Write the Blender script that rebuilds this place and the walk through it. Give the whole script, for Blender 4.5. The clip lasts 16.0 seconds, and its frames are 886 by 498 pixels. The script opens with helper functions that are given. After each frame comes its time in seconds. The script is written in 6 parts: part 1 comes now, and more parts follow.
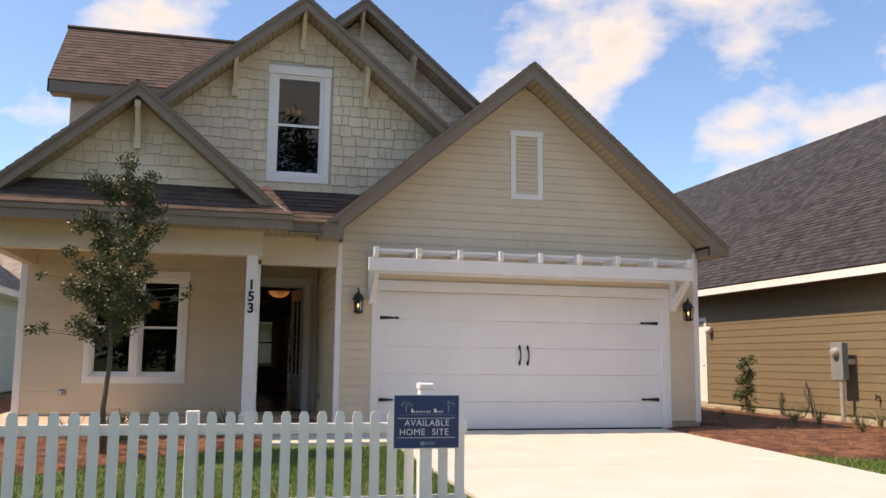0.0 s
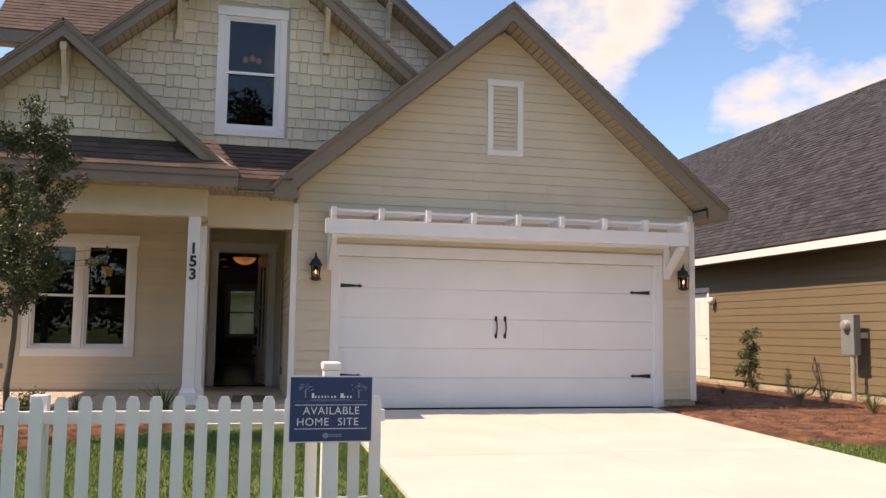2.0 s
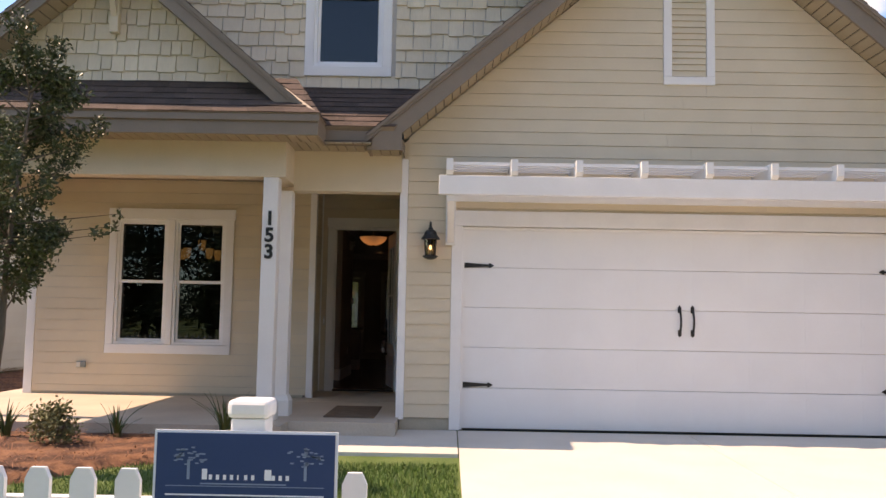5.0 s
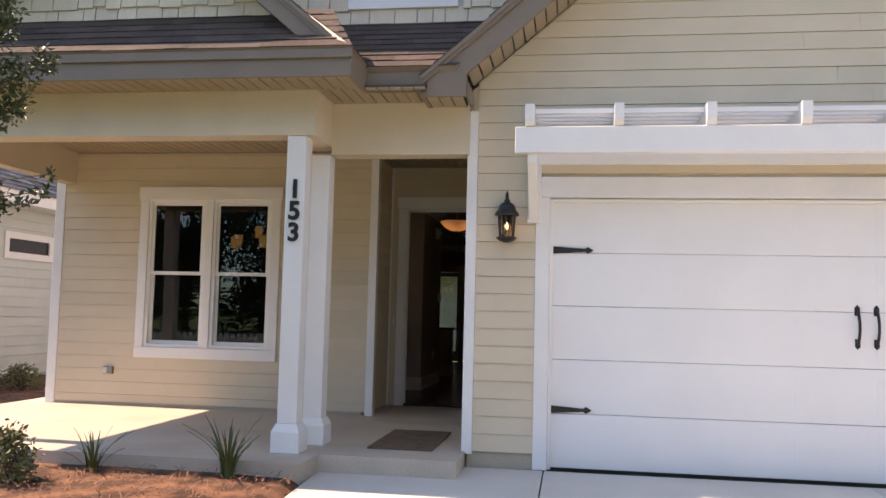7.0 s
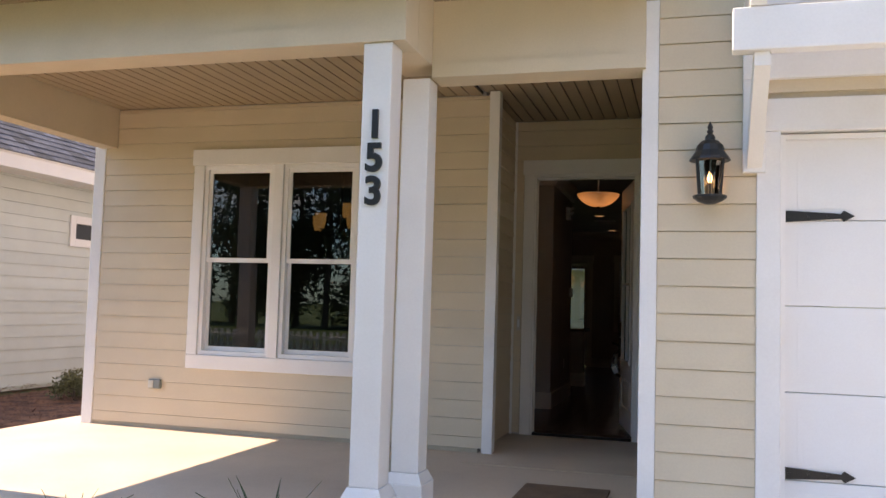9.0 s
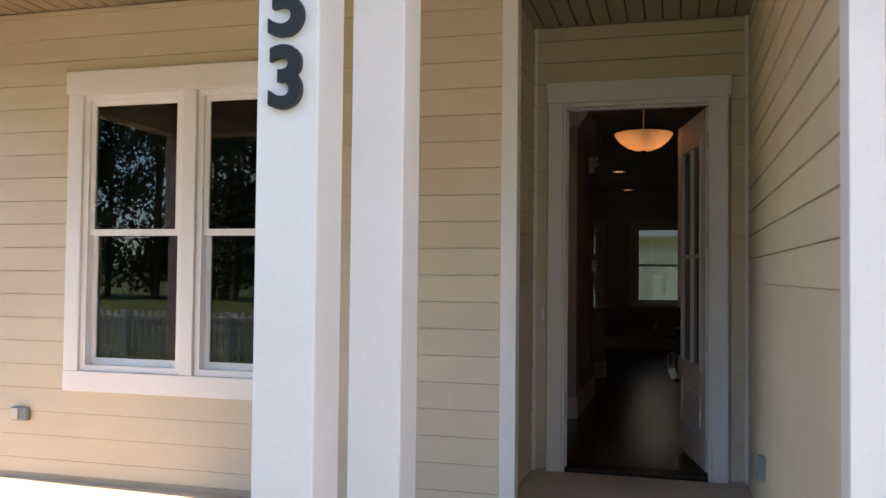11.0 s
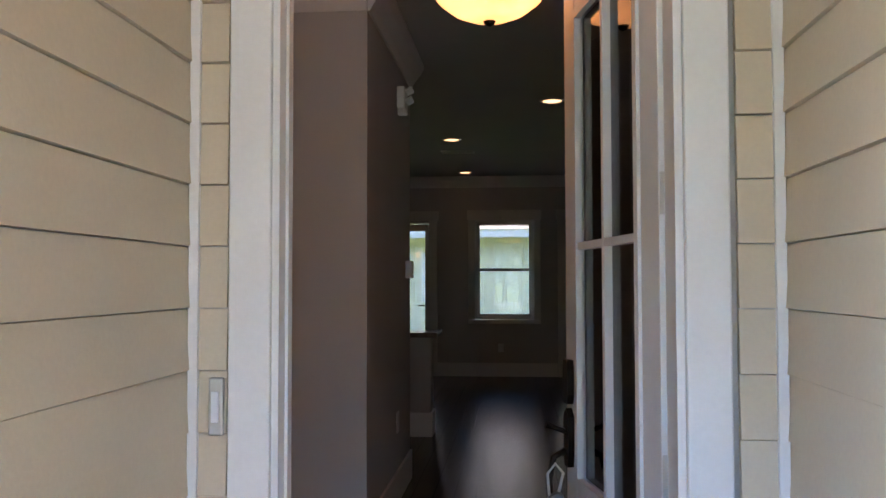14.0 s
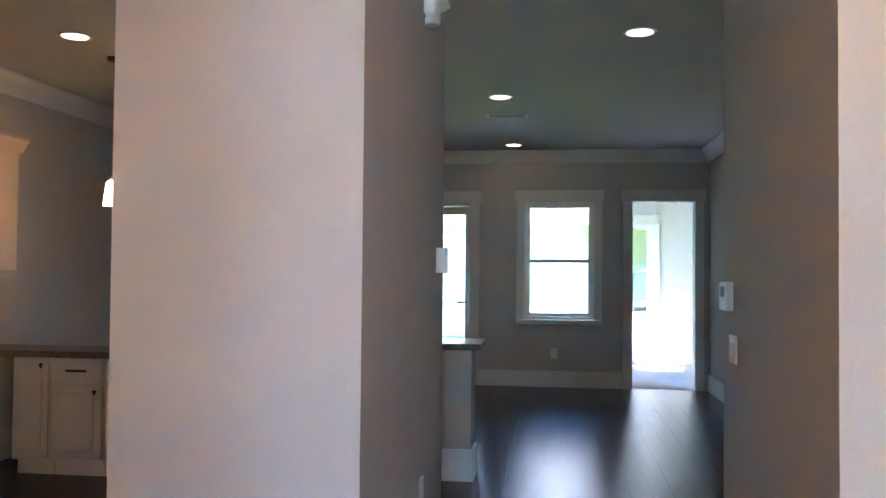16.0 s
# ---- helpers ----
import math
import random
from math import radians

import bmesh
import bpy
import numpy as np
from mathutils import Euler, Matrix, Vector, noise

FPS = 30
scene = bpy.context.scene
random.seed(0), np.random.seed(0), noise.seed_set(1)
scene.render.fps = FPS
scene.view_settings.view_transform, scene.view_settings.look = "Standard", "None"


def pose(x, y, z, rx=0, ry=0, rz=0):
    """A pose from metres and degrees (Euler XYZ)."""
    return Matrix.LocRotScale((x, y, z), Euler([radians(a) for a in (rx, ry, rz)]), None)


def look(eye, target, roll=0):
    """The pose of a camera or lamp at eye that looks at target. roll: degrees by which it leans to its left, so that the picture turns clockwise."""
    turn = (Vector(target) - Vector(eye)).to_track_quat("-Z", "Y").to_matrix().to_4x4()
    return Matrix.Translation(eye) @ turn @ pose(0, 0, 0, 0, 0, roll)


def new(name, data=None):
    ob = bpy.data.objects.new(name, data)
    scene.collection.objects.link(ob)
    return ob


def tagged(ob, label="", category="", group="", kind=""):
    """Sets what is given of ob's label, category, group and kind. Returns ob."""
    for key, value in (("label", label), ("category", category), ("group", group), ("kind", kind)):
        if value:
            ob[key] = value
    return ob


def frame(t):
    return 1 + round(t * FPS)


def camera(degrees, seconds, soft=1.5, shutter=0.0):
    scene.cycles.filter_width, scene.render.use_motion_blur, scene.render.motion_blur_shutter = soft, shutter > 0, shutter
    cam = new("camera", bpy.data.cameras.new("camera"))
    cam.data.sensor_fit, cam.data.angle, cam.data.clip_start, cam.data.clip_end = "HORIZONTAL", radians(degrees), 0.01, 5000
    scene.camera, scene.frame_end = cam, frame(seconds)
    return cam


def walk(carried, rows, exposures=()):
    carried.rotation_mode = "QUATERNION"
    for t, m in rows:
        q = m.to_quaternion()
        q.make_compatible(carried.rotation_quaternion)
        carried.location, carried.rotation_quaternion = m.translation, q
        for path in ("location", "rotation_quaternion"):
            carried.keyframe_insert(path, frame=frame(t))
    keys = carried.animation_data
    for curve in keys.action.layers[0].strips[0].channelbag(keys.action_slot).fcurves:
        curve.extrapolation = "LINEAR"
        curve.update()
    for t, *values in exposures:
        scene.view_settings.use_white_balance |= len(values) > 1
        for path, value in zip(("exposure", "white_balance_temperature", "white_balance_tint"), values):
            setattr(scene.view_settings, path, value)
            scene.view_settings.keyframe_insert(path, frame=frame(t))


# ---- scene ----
# camera: seconds, eye, then yaw (left of +y), pitch and roll in degrees
cam = camera(54.7, 16.0)
ROWS = [
    (0.0, 0.458, -0.830, 1.103, -13.68, 7.38, 0.60),
    (0.5, 0.716, -0.620, 1.122, -13.52, 7.32, 0.60),
    (1.0, 0.947, -0.319, 1.121, -13.39, 6.75, 0.70),
    (1.5, 1.180, -0.067, 1.124, -13.18, 5.85, 0.70),
    (2.0, 1.422, 0.281, 1.130, -12.77, 5.45, 0.80),
    (2.5, 1.649, 0.718, 1.156, -12.00, 5.25, 0.80),
    (3.0, 1.887, 1.194, 1.171, -10.15, 5.08, 0.80),
    (3.5, 2.082, 1.749, 1.174, -7.59, 4.93, 1.00),
    (4.0, 2.256, 2.262, 1.163, -4.66, 4.90, 1.00),
    (6.5, 2.833, 4.999, 1.192, 6.37, 4.45, 1.30),
    (7.0, 2.872, 5.587, 1.214, 8.68, 4.36, 1.40),
    (7.5, 2.806, 6.221, 1.248, 12.68, 4.04, 1.40),
    (8.0, 2.662, 6.798, 1.259, 14.96, 3.99, 1.60),
    (8.5, 2.464, 7.402, 1.243, 16.13, 4.07, 1.70),
    (11.0, 1.582, 10.201, 1.372, 15.28, 1.69, 0.60),
    (11.5, 1.524, 10.820, 1.381, 11.60, 1.60, 0.50),
    (12.0, 1.480, 11.385, 1.362, 8.78, 1.83, 0.50),
    (12.5, 1.475, 12.002, 1.368, 6.69, 1.92, 0.20),
    (13.0, 1.462, 12.621, 1.364, 5.54, 2.03, 0.30),
    (13.5, 1.464, 13.224, 1.403, 5.02, 2.06, 0.20),
    (14.0, 1.423, 13.819, 1.400, 4.82, 2.21, -0.10),
    (14.5, 1.380, 14.337, 1.403, 4.82, 2.32, -0.10),
    (15.0, 1.305, 14.827, 1.411, 4.71, 2.38, 0.40),
    (15.5, 1.261, 15.208, 1.427, 5.02, 2.38, 0.50),
    (16.0, 1.242, 15.559, 1.431, 7.53, 1.52, 0.50),
]


def gaze(x, y, z, yaw, pitch, roll):
    a, b = radians(yaw), radians(pitch)
    return look((x, y, z), (x - math.sin(a) * math.cos(b), y + math.cos(a) * math.cos(b), z + math.sin(b)), roll)


# exposure in stops, kelvin and tint as the camera adapts
EXPOSURES = [(0.0, 1.0, 10000, 26), (3.5, 1.16, 10400, 29), (7.0, 1.6, 9400, 26), (8.5, 1.83, 9200, 26), (11.0, 2.24, 9200, 25), (12.0, 2.74, 9500, 27), (12.5, 3.22, 9400, 28), (13.5, 3.94, 8650, 28), (14.0, 4.48, 7250, 26), (14.5, 4.85, 6800, 27), (15.2, 5.5, 6400, 23), (16.0, 6.92, 5700, 16)]
walk(cam, [(t, gaze(*p)) for t, *p in ROWS], EXPOSURES)

# ---- world, sun, exposure ----
world = bpy.data.worlds.new("world")
scene.world = world
world.use_nodes = True
wn, wl = world.node_tree.nodes, world.node_tree.links
wn.clear()
SUN_FROM = Vector((-0.78, 0.04, 1.0)).normalized()
sky = wn.new("ShaderNodeTexSky")
sky.sky_type, sky.sun_disc = "NISHITA", False
sky.sun_elevation = math.asin(SUN_FROM.z)
sky.sun_rotation = math.atan2(SUN_FROM.x, SUN_FROM.y)
sky.dust_density, sky.ozone_density = 0.6, 2.5
geo = wn.new("ShaderNodeTexCoord")
# cumulus clouds: noise on the sky's direction, flattened towards the horizon
flat = wn.new("ShaderNodeMapping")
flat.inputs["Location"].default_value = (0.35, 0.1, 0.55)
flat.inputs["Rotation"].default_value = (0, 0, radians(14))
flat.inputs["Scale"].default_value = (1.0, 1.0, 1.7)
cloud = wn.new("ShaderNodeTexNoise")
cloud.inputs["Scale"].default_value, cloud.inputs["Detail"].default_value, cloud.inputs["Roughness"].default_value = 4.4, 9.0, 0.54
cover = wn.new("ShaderNodeMapRange")
cover.inputs["From Min"].default_value, cover.inputs["From Max"].default_value = 0.55, 0.665
shade = wn.new("ShaderNodeMapRange")
shade.inputs["From Min"].default_value, shade.inputs["From Max"].default_value = 0.5, 0.82
shade.inputs["To Min"].default_value, shade.inputs["To Max"].default_value = 4.5, 2.9
tint = wn.new("ShaderNodeMix")
tint.data_type = "RGBA"
cloudcol = wn.new("ShaderNodeVectorMath")
cloudcol.operation = "SCALE"
cloudcol.inputs[0].default_value = (0.72, 0.85, 1.0)
skyblue = wn.new("ShaderNodeMix")
skyblue.data_type, skyblue.blend_type = "RGBA", "MULTIPLY"
skyblue.inputs["Factor"].default_value = 1.0
skyblue.inputs[7].default_value = (0.44, 0.72, 0.95, 1)
background = wn.new("ShaderNodeBackground")
background.inputs["Strength"].default_value = 0.15
out = wn.new("ShaderNodeOutputWorld")
wl.new(geo.outputs["Generated"], flat.inputs["Vector"])
wl.new(flat.outputs["Vector"], cloud.inputs["Vector"])
# the larger cloud banks: azimuth right of +y, elevation, half width, weight; the last two are added out of view
banks = cloud.outputs["Fac"]
for az, el, half, weight in ((21, 19, 10, 0.12), (39, 18, 10, 0.15), (-6, 22, 5, 0.12), (32, 12, 5, 0.12), (-19, 17, 13, -0.16), (27, 15, 4, -0.08), (150, 35, 28, 0.12), (-110, 30, 24, 0.12)):
    d = wn.new("ShaderNodeVectorMath")
    d.operation = "DOT_PRODUCT"
    d.inputs[1].default_value = (math.sin(radians(az)) * math.cos(radians(el)), math.cos(radians(az)) * math.cos(radians(el)), math.sin(radians(el)))
    near = wn.new("ShaderNodeMapRange")
    near.interpolation_type = "SMOOTHSTEP"
    near.inputs["From Min"].default_value, near.inputs["From Max"].default_value = math.cos(radians(half)), 1.0
    near.inputs["To Max"].default_value = weight
    total = wn.new("ShaderNodeMath")
    wl.new(geo.outputs["Generated"], d.inputs[0])
    wl.new(d.outputs["Value"], near.inputs["Value"])
    wl.new(banks, total.inputs[0])
    wl.new(near.outputs["Result"], total.inputs[1])
    banks = total.outputs[0]
wl.new(banks, cover.inputs["Value"])
wl.new(banks, shade.inputs["Value"])
wl.new(shade.outputs["Result"], cloudcol.inputs["Scale"])
wl.new(cover.outputs["Result"], tint.inputs["Factor"])
wl.new(sky.outputs["Color"], skyblue.inputs[6])
wl.new(skyblue.outputs[2], tint.inputs[6])
wl.new(cloudcol.outputs["Vector"], tint.inputs[7])
wl.new(tint.outputs[2], background.inputs["Color"])
wl.new(background.outputs["Background"], out.inputs["Surface"])
sun = new("sun", bpy.data.lights.new("sun", "SUN"))
sun.data.energy, sun.data.angle, sun.data.color = 2.8, radians(0.53), (1.0, 0.95, 0.87)
sun.matrix_world = look(SUN_FROM * 60, (0, 0, 0))

# ---- materials ----
MATS = {}


def material(name, color, rough=0.6, var=0.12, scale=6.0, bump=0.15, bump_scale=60.0, metal=0.0, piece=0.0, island=0.0,
             stretch=(1, 1, 1), second=None, spots=0.0, specular=0.5, coat=0.0):
    """A surface with variation at two scales, fine relief, and a per-piece or per-island shift of tone."""
    m = bpy.data.materials.new(name)
    MATS[name] = m
    m.use_nodes = True
    n, l = m.node_tree.nodes, m.node_tree.links
    b = n["Principled BSDF"]
    b.inputs["Roughness"].default_value = rough
    b.inputs["Metallic"].default_value = metal
    b.inputs["Specular IOR Level"].default_value = specular
    b.inputs["Coat Weight"].default_value = coat
    co = n.new("ShaderNodeTexCoord")
    mp = n.new("ShaderNodeMapping")
    mp.inputs["Scale"].default_value = stretch
    l.new(co.outputs["Object"], mp.inputs["Vector"])
    big, small = n.new("ShaderNodeTexNoise"), n.new("ShaderNodeTexNoise")
    for t, s, d in ((big, scale, 4.0), (small, bump_scale, 5.0)):
        t.inputs["Scale"].default_value, t.inputs["Detail"].default_value = s, d
        l.new(mp.outputs["Vector"], t.inputs["Vector"])
    ramp = n.new("ShaderNodeMapRange")
    ramp.inputs["From Min"].default_value, ramp.inputs["From Max"].default_value = 0.3, 0.7
    ramp.inputs["To Min"].default_value, ramp.inputs["To Max"].default_value = 1 - var, 1 + var
    l.new(big.outputs["Fac"], ramp.inputs["Value"])
    fine = n.new("ShaderNodeMapRange")
    fine.inputs["From Min"].default_value, fine.inputs["From Max"].default_value = 0.3, 0.7
    fine.inputs["To Min"].default_value, fine.inputs["To Max"].default_value = 1 - var * 0.6 - spots, 1 + var * 0.6 + spots
    l.new(small.outputs["Fac"], fine.inputs["Value"])
    value = n.new("ShaderNodeMath")
    value.operation = "MULTIPLY"
    l.new(ramp.outputs["Result"], value.inputs[0])
    l.new(fine.outputs["Result"], value.inputs[1])
    last = value.outputs[0]
    for amount, node, socket in ((piece, "ShaderNodeObjectInfo", "Random"), (island, "ShaderNodeNewGeometry", "Random Per Island")):
        if amount:
            src, rng, mul = n.new(node), n.new("ShaderNodeMapRange"), n.new("ShaderNodeMath")
            rng.inputs["To Min"].default_value, rng.inputs["To Max"].default_value = 1 - amount, 1 + amount
            mul.operation = "MULTIPLY"
            l.new(src.outputs[socket], rng.inputs["Value"])
            l.new(rng.outputs["Result"], mul.inputs[0])
            l.new(last, mul.inputs[1])
            last = mul.outputs[0]
    base = n.new("ShaderNodeRGB")
    base.outputs[0].default_value = (*color, 1)
    source = base.outputs[0]
    if second:
        mix, other = n.new("ShaderNodeMix"), n.new("ShaderNodeRGB")
        mix.data_type = "RGBA"
        other.outputs[0].default_value = (*second, 1)
        sharp = n.new("ShaderNodeMapRange")
        sharp.inputs["From Min"].default_value, sharp.inputs["From Max"].default_value = 0.42, 0.6
        l.new((small if second and island else big).outputs["Fac"], sharp.inputs["Value"])
        l.new(sharp.outputs["Result"], mix.inputs["Factor"])
        l.new(source, mix.inputs[6])
        l.new(other.outputs[0], mix.inputs[7])
        source = mix.outputs[2]
    scaled = n.new("ShaderNodeVectorMath")
    scaled.operation = "SCALE"
    l.new(source, scaled.inputs[0])
    l.new(last, scaled.inputs["Scale"])
    l.new(scaled.outputs["Vector"], b.inputs["Base Color"])
    if bump:
        bp = n.new("ShaderNodeBump")
        bp.inputs["Strength"].default_value, bp.inputs["Distance"].default_value = bump, 0.01
        l.new(small.outputs["Fac"], bp.inputs["Height"])
        l.new(bp.outputs["Normal"], b.inputs["Normal"])
    return m


def glow(name, color, strength, base=(0.8, 0.75, 0.65)):
    m = bpy.data.materials.new(name)
    m.use_nodes = True
    b = m.node_tree.nodes["Principled BSDF"]
    b.inputs["Base Color"].default_value = (*base, 1)
    b.inputs["Emission Color"].default_value = (*color, 1)
    b.inputs["Emission Strength"].default_value = strength
    return m


def glass(name, tint=(0.9, 0.95, 0.95), rough=0.0):
    m = bpy.data.materials.new(name)
    m.use_nodes = True
    n, l = m.node_tree.nodes, m.node_tree.links
    n.remove(n["Principled BSDF"])
    clear, shine, mix, fres = n.new("ShaderNodeBsdfTransparent"), n.new("ShaderNodeBsdfGlossy"), n.new("ShaderNodeMixShader"), n.new("ShaderNodeFresnel")
    clear.inputs["Color"].default_value = (*tint, 1)
    shine.inputs["Roughness"].default_value = rough
    fres.inputs["IOR"].default_value = 1.65
    l.new(fres.outputs["Fac"], mix.inputs["Fac"])
    l.new(clear.outputs[0], mix.inputs[1])
    l.new(shine.outputs[0], mix.inputs[2])
    l.new(mix.outputs[0], n["Material Output"].inputs["Surface"])
    return m


CREAM = material("cream_siding", (0.64, 0.54, 0.405), 0.62, 0.04, 2.5, 0.08, 90, piece=0.025)
SHAKE = material("cream_shingle", (0.66, 0.565, 0.435), 0.7, 0.06, 4, 0.25, 50, piece=0.07, stretch=(1, 1, 0.2))
BEAMC = material("cream_trim", (0.64, 0.54, 0.405), 0.6, 0.04, 3, 0.05, 90)
WHITE = material("white_trim", (0.78, 0.77, 0.76), 0.5, 0.03, 3, 0.05, 80)
WHITED = material("white_steel_door", (0.80, 0.80, 0.80), 0.45, 0.025, 2, 0.08, 120)
VINYL = material("white_vinyl", (0.82, 0.82, 0.82), 0.35, 0.02, 4, 0.03, 60)
FASCIA = material("taupe_fascia", (0.215, 0.165, 0.125), 0.5, 0.06, 4, 0.05, 60)
SOFFIT = material("tan_soffit", (0.35, 0.275, 0.19), 0.5, 0.05, 4, 0.05, 60)
BROWNROOF = material("brown_roof_shingle", (0.055, 0.038, 0.034), 0.9, 0.15, 5, 0.6, 140, island=0.28, second=(0.10, 0.068, 0.056), spots=0.2)
DARKROOF = material("charcoal_roof_shingle", (0.014, 0.0145, 0.017), 0.9, 0.15, 5, 0.6, 140, island=0.6, second=(0.043, 0.044, 0.05), spots=0.25)
SLATE = material("slate_blue_roof_shingle", (0.028, 0.034, 0.048), 0.9, 0.15, 5, 0.6, 140, island=0.6, second=(0.075, 0.085, 0.11), spots=0.2)
PORCHROOF = BROWNROOF
CONCRETE = material("pale_concrete", (0.58, 0.545, 0.49), 0.8, 0.06, 1.3, 0.3, 120, spots=0.04)
PORCHC = material("porch_concrete", (0.50, 0.42, 0.34), 0.75, 0.1, 1.5, 0.25, 110, spots=0.04)
FOUND = material("foundation_concrete", (0.45, 0.39, 0.30), 0.85, 0.1, 3, 0.3, 70)
MULCH = material("mulch_soil", (0.10, 0.042, 0.025), 0.95, 0.35, 4, 0.9, 70, second=(0.19, 0.085, 0.045))
STRAW = material("pine_straw", (0.22, 0.10, 0.055), 0.8, 0.2, 20, 0.0, 60, island=0.45)
LAWN = material("lawn_turf", (0.065, 0.12, 0.022), 0.9, 0.25, 1.5, 0.8, 90, second=(0.09, 0.13, 0.035), spots=0.15)
BLADE = material("grass_blade", (0.075, 0.145, 0.025), 0.6, 0.2, 5, 0.0, 50, island=0.35)
ASPHALT = material("asphalt", (0.05, 0.05, 0.05), 0.9, 0.15, 2, 0.5, 160, spots=0.1)
LEAF = material("tree_leaf", (0.055, 0.072, 0.024), 0.45, 0.2, 5, 0.0, 50, island=0.45)
DARKLEAF = material("far_leaf", (0.045, 0.07, 0.028), 0.7, 0.3, 2, 0.0, 10, island=0.5)
STRAPLEAF = material("strap_leaf", (0.05, 0.09, 0.03), 0.4, 0.2, 5, 0.0, 50, island=0.3)
DRYGRASS = material("pale_grass", (0.16, 0.16, 0.07), 0.6, 0.2, 5, 0.0, 50, island=0.4)
BARK = material("bark", (0.13, 0.10, 0.075), 0.9, 0.3, 12, 0.8, 60, stretch=(1, 1, 0.3))
BLACK = material("black_iron", (0.012, 0.012, 0.012), 0.45, 0.15, 10, 0.15, 80)
BRONZE = material("oil_rubbed_bronze", (0.03, 0.022, 0.018), 0.35, 0.2, 12, 0.1, 80, metal=0.8)
STEEL = material("brushed_steel", (0.60, 0.58, 0.55), 0.4, 0.05, 10, 0.05, 100, metal=0.6)
NAVY = material("navy_sign", (0.012, 0.045, 0.135), 0.4, 0.04, 3, 0.02, 80)
SIGNW = material("white_print", (0.72, 0.76, 0.82), 0.5, 0.03, 5, 0.0, 50)
SIGNB = material("pale_blue_print", (0.18, 0.26, 0.38), 0.5, 0.03, 5, 0.0, 50)
# near-black tan: the shade between soffit boards, put into the backing's colour
GROOVE_SHADE = material("soffit_groove_shade", (0.07, 0.052, 0.04), 0.7, 0.1, 6, 0.05, 60)
TAN = material("olive_tan_siding", (0.18, 0.142, 0.085), 0.65, 0.05, 2.5, 0.1, 90, piece=0.04)
TAND = material("dark_brown_trim", (0.10, 0.075, 0.055), 0.6, 0.05, 3, 0.05, 80)
PALE = material("pale_grey_siding", (0.54, 0.585, 0.56), 0.65, 0.04, 2.5, 0.08, 90, piece=0.03)
BACKH = material("pale_yellow_siding", (0.70, 0.68, 0.52), 0.65, 0.04, 2.5, 0.08, 90, piece=0.03)
GREYBOX = material("grey_meter_box", (0.20, 0.23, 0.23), 0.45, 0.06, 6, 0.05, 80)
CABLE = material("black_cable", (0.02, 0.02, 0.022), 0.5, 0.1, 10, 0.0, 50)
MATB = material("brown_doormat", (0.17, 0.11, 0.075), 0.95, 0.2, 8, 0.9, 220, spots=0.15)
GREIGE = material("greige_wall_paint", (0.50, 0.475, 0.455), 0.75, 0.025, 1.5, 0.12, 160)
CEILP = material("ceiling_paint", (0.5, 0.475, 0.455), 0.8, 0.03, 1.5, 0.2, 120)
INTRIM = material("interior_white_trim", (0.72, 0.70, 0.67), 0.45, 0.02, 3, 0.03, 80)
WOODF = material("dark_stained_floor", (0.028, 0.016, 0.012), 0.2, 0.25, 2.0, 0.12, 40, piece=0.35, stretch=(6, 0.6, 1), specular=0.17)
CABINET = material("cream_cabinet", (0.60, 0.53, 0.43), 0.45, 0.04, 3, 0.04, 70)
GRANITE = material("brown_granite", (0.13, 0.095, 0.075), 0.2, 0.4, 30, 0.03, 200, spots=0.25)
CARPET = material("beige_carpet", (0.42, 0.37, 0.32), 0.95, 0.08, 4, 0.9, 300, spots=0.08)
SUNWALL = material("white_sunroom_paint", (0.60, 0.61, 0.59), 0.7, 0.02, 2, 0.08, 120)
# dark tint puts the unlit rooms' shade into the glass
PANE = glass("window_glass", (0.27, 0.30, 0.30))
# tint lowered to hold down daylight from the rear windows
DIMMED = glass("dimmed_pane", (0.52, 0.525, 0.52))
FROST = glow("alabaster_glass", (1.0, 0.41, 0.14), 0.1)
# the bowl is brightest where its two bulbs stand behind the mottled glass
fn, fl = FROST.node_tree.nodes, FROST.node_tree.links
fco = fn.new("ShaderNodeTexCoord")
fmot = fn.new("ShaderNodeTexNoise")
fmot.inputs["Scale"].default_value, fmot.inputs["Detail"].default_value = 16.0, 5.0
fl.new(fco.outputs["Object"], fmot.inputs["Vector"])
spots = []
for place in ((1.267, 16.75, 2.402), (1.417, 16.77, 2.402)):
    dist, rng = fn.new("ShaderNodeVectorMath"), fn.new("ShaderNodeMapRange")
    dist.operation = "DISTANCE"
    dist.inputs[1].default_value = place
    fl.new(fco.outputs["Object"], dist.inputs[0])
    rng.inputs["From Min"].default_value, rng.inputs["From Max"].default_value = 0.04, 0.2
    rng.inputs["To Min"].default_value, rng.inputs["To Max"].default_value = 0.18, 0.018
    fl.new(dist.outputs["Value"], rng.inputs["Value"])
    spots.append(rng.outputs["Result"])
fmax, fmul, fadd = fn.new("ShaderNodeMath"), fn.new("ShaderNodeMath"), fn.new("ShaderNodeMath")
fmax.operation, fmul.operation, fadd.operation = "MAXIMUM", "MULTIPLY", "ADD"
fl.new(spots[0], fmax.inputs[0])
fl.new(spots[1], fmax.inputs[1])
fadd.inputs[1].default_value = 0.5
fl.new(fmot.outputs["Fac"], fadd.inputs[0])
fl.new(fmax.outputs[0], fmul.inputs[0])
fl.new(fadd.outputs[0], fmul.inputs[1])
fl.new(fmul.outputs[0], fn["Principled BSDF"].inputs["Emission Strength"])
BULB = glow("bulb", (1.0, 0.62, 0.3), 4.0)
LENSM = glow("downlight_lens", (1.0, 0.6, 0.32), 0.13)
SHADEG = glow("amber_shade", (1.0, 0.5, 0.18), 0.4)


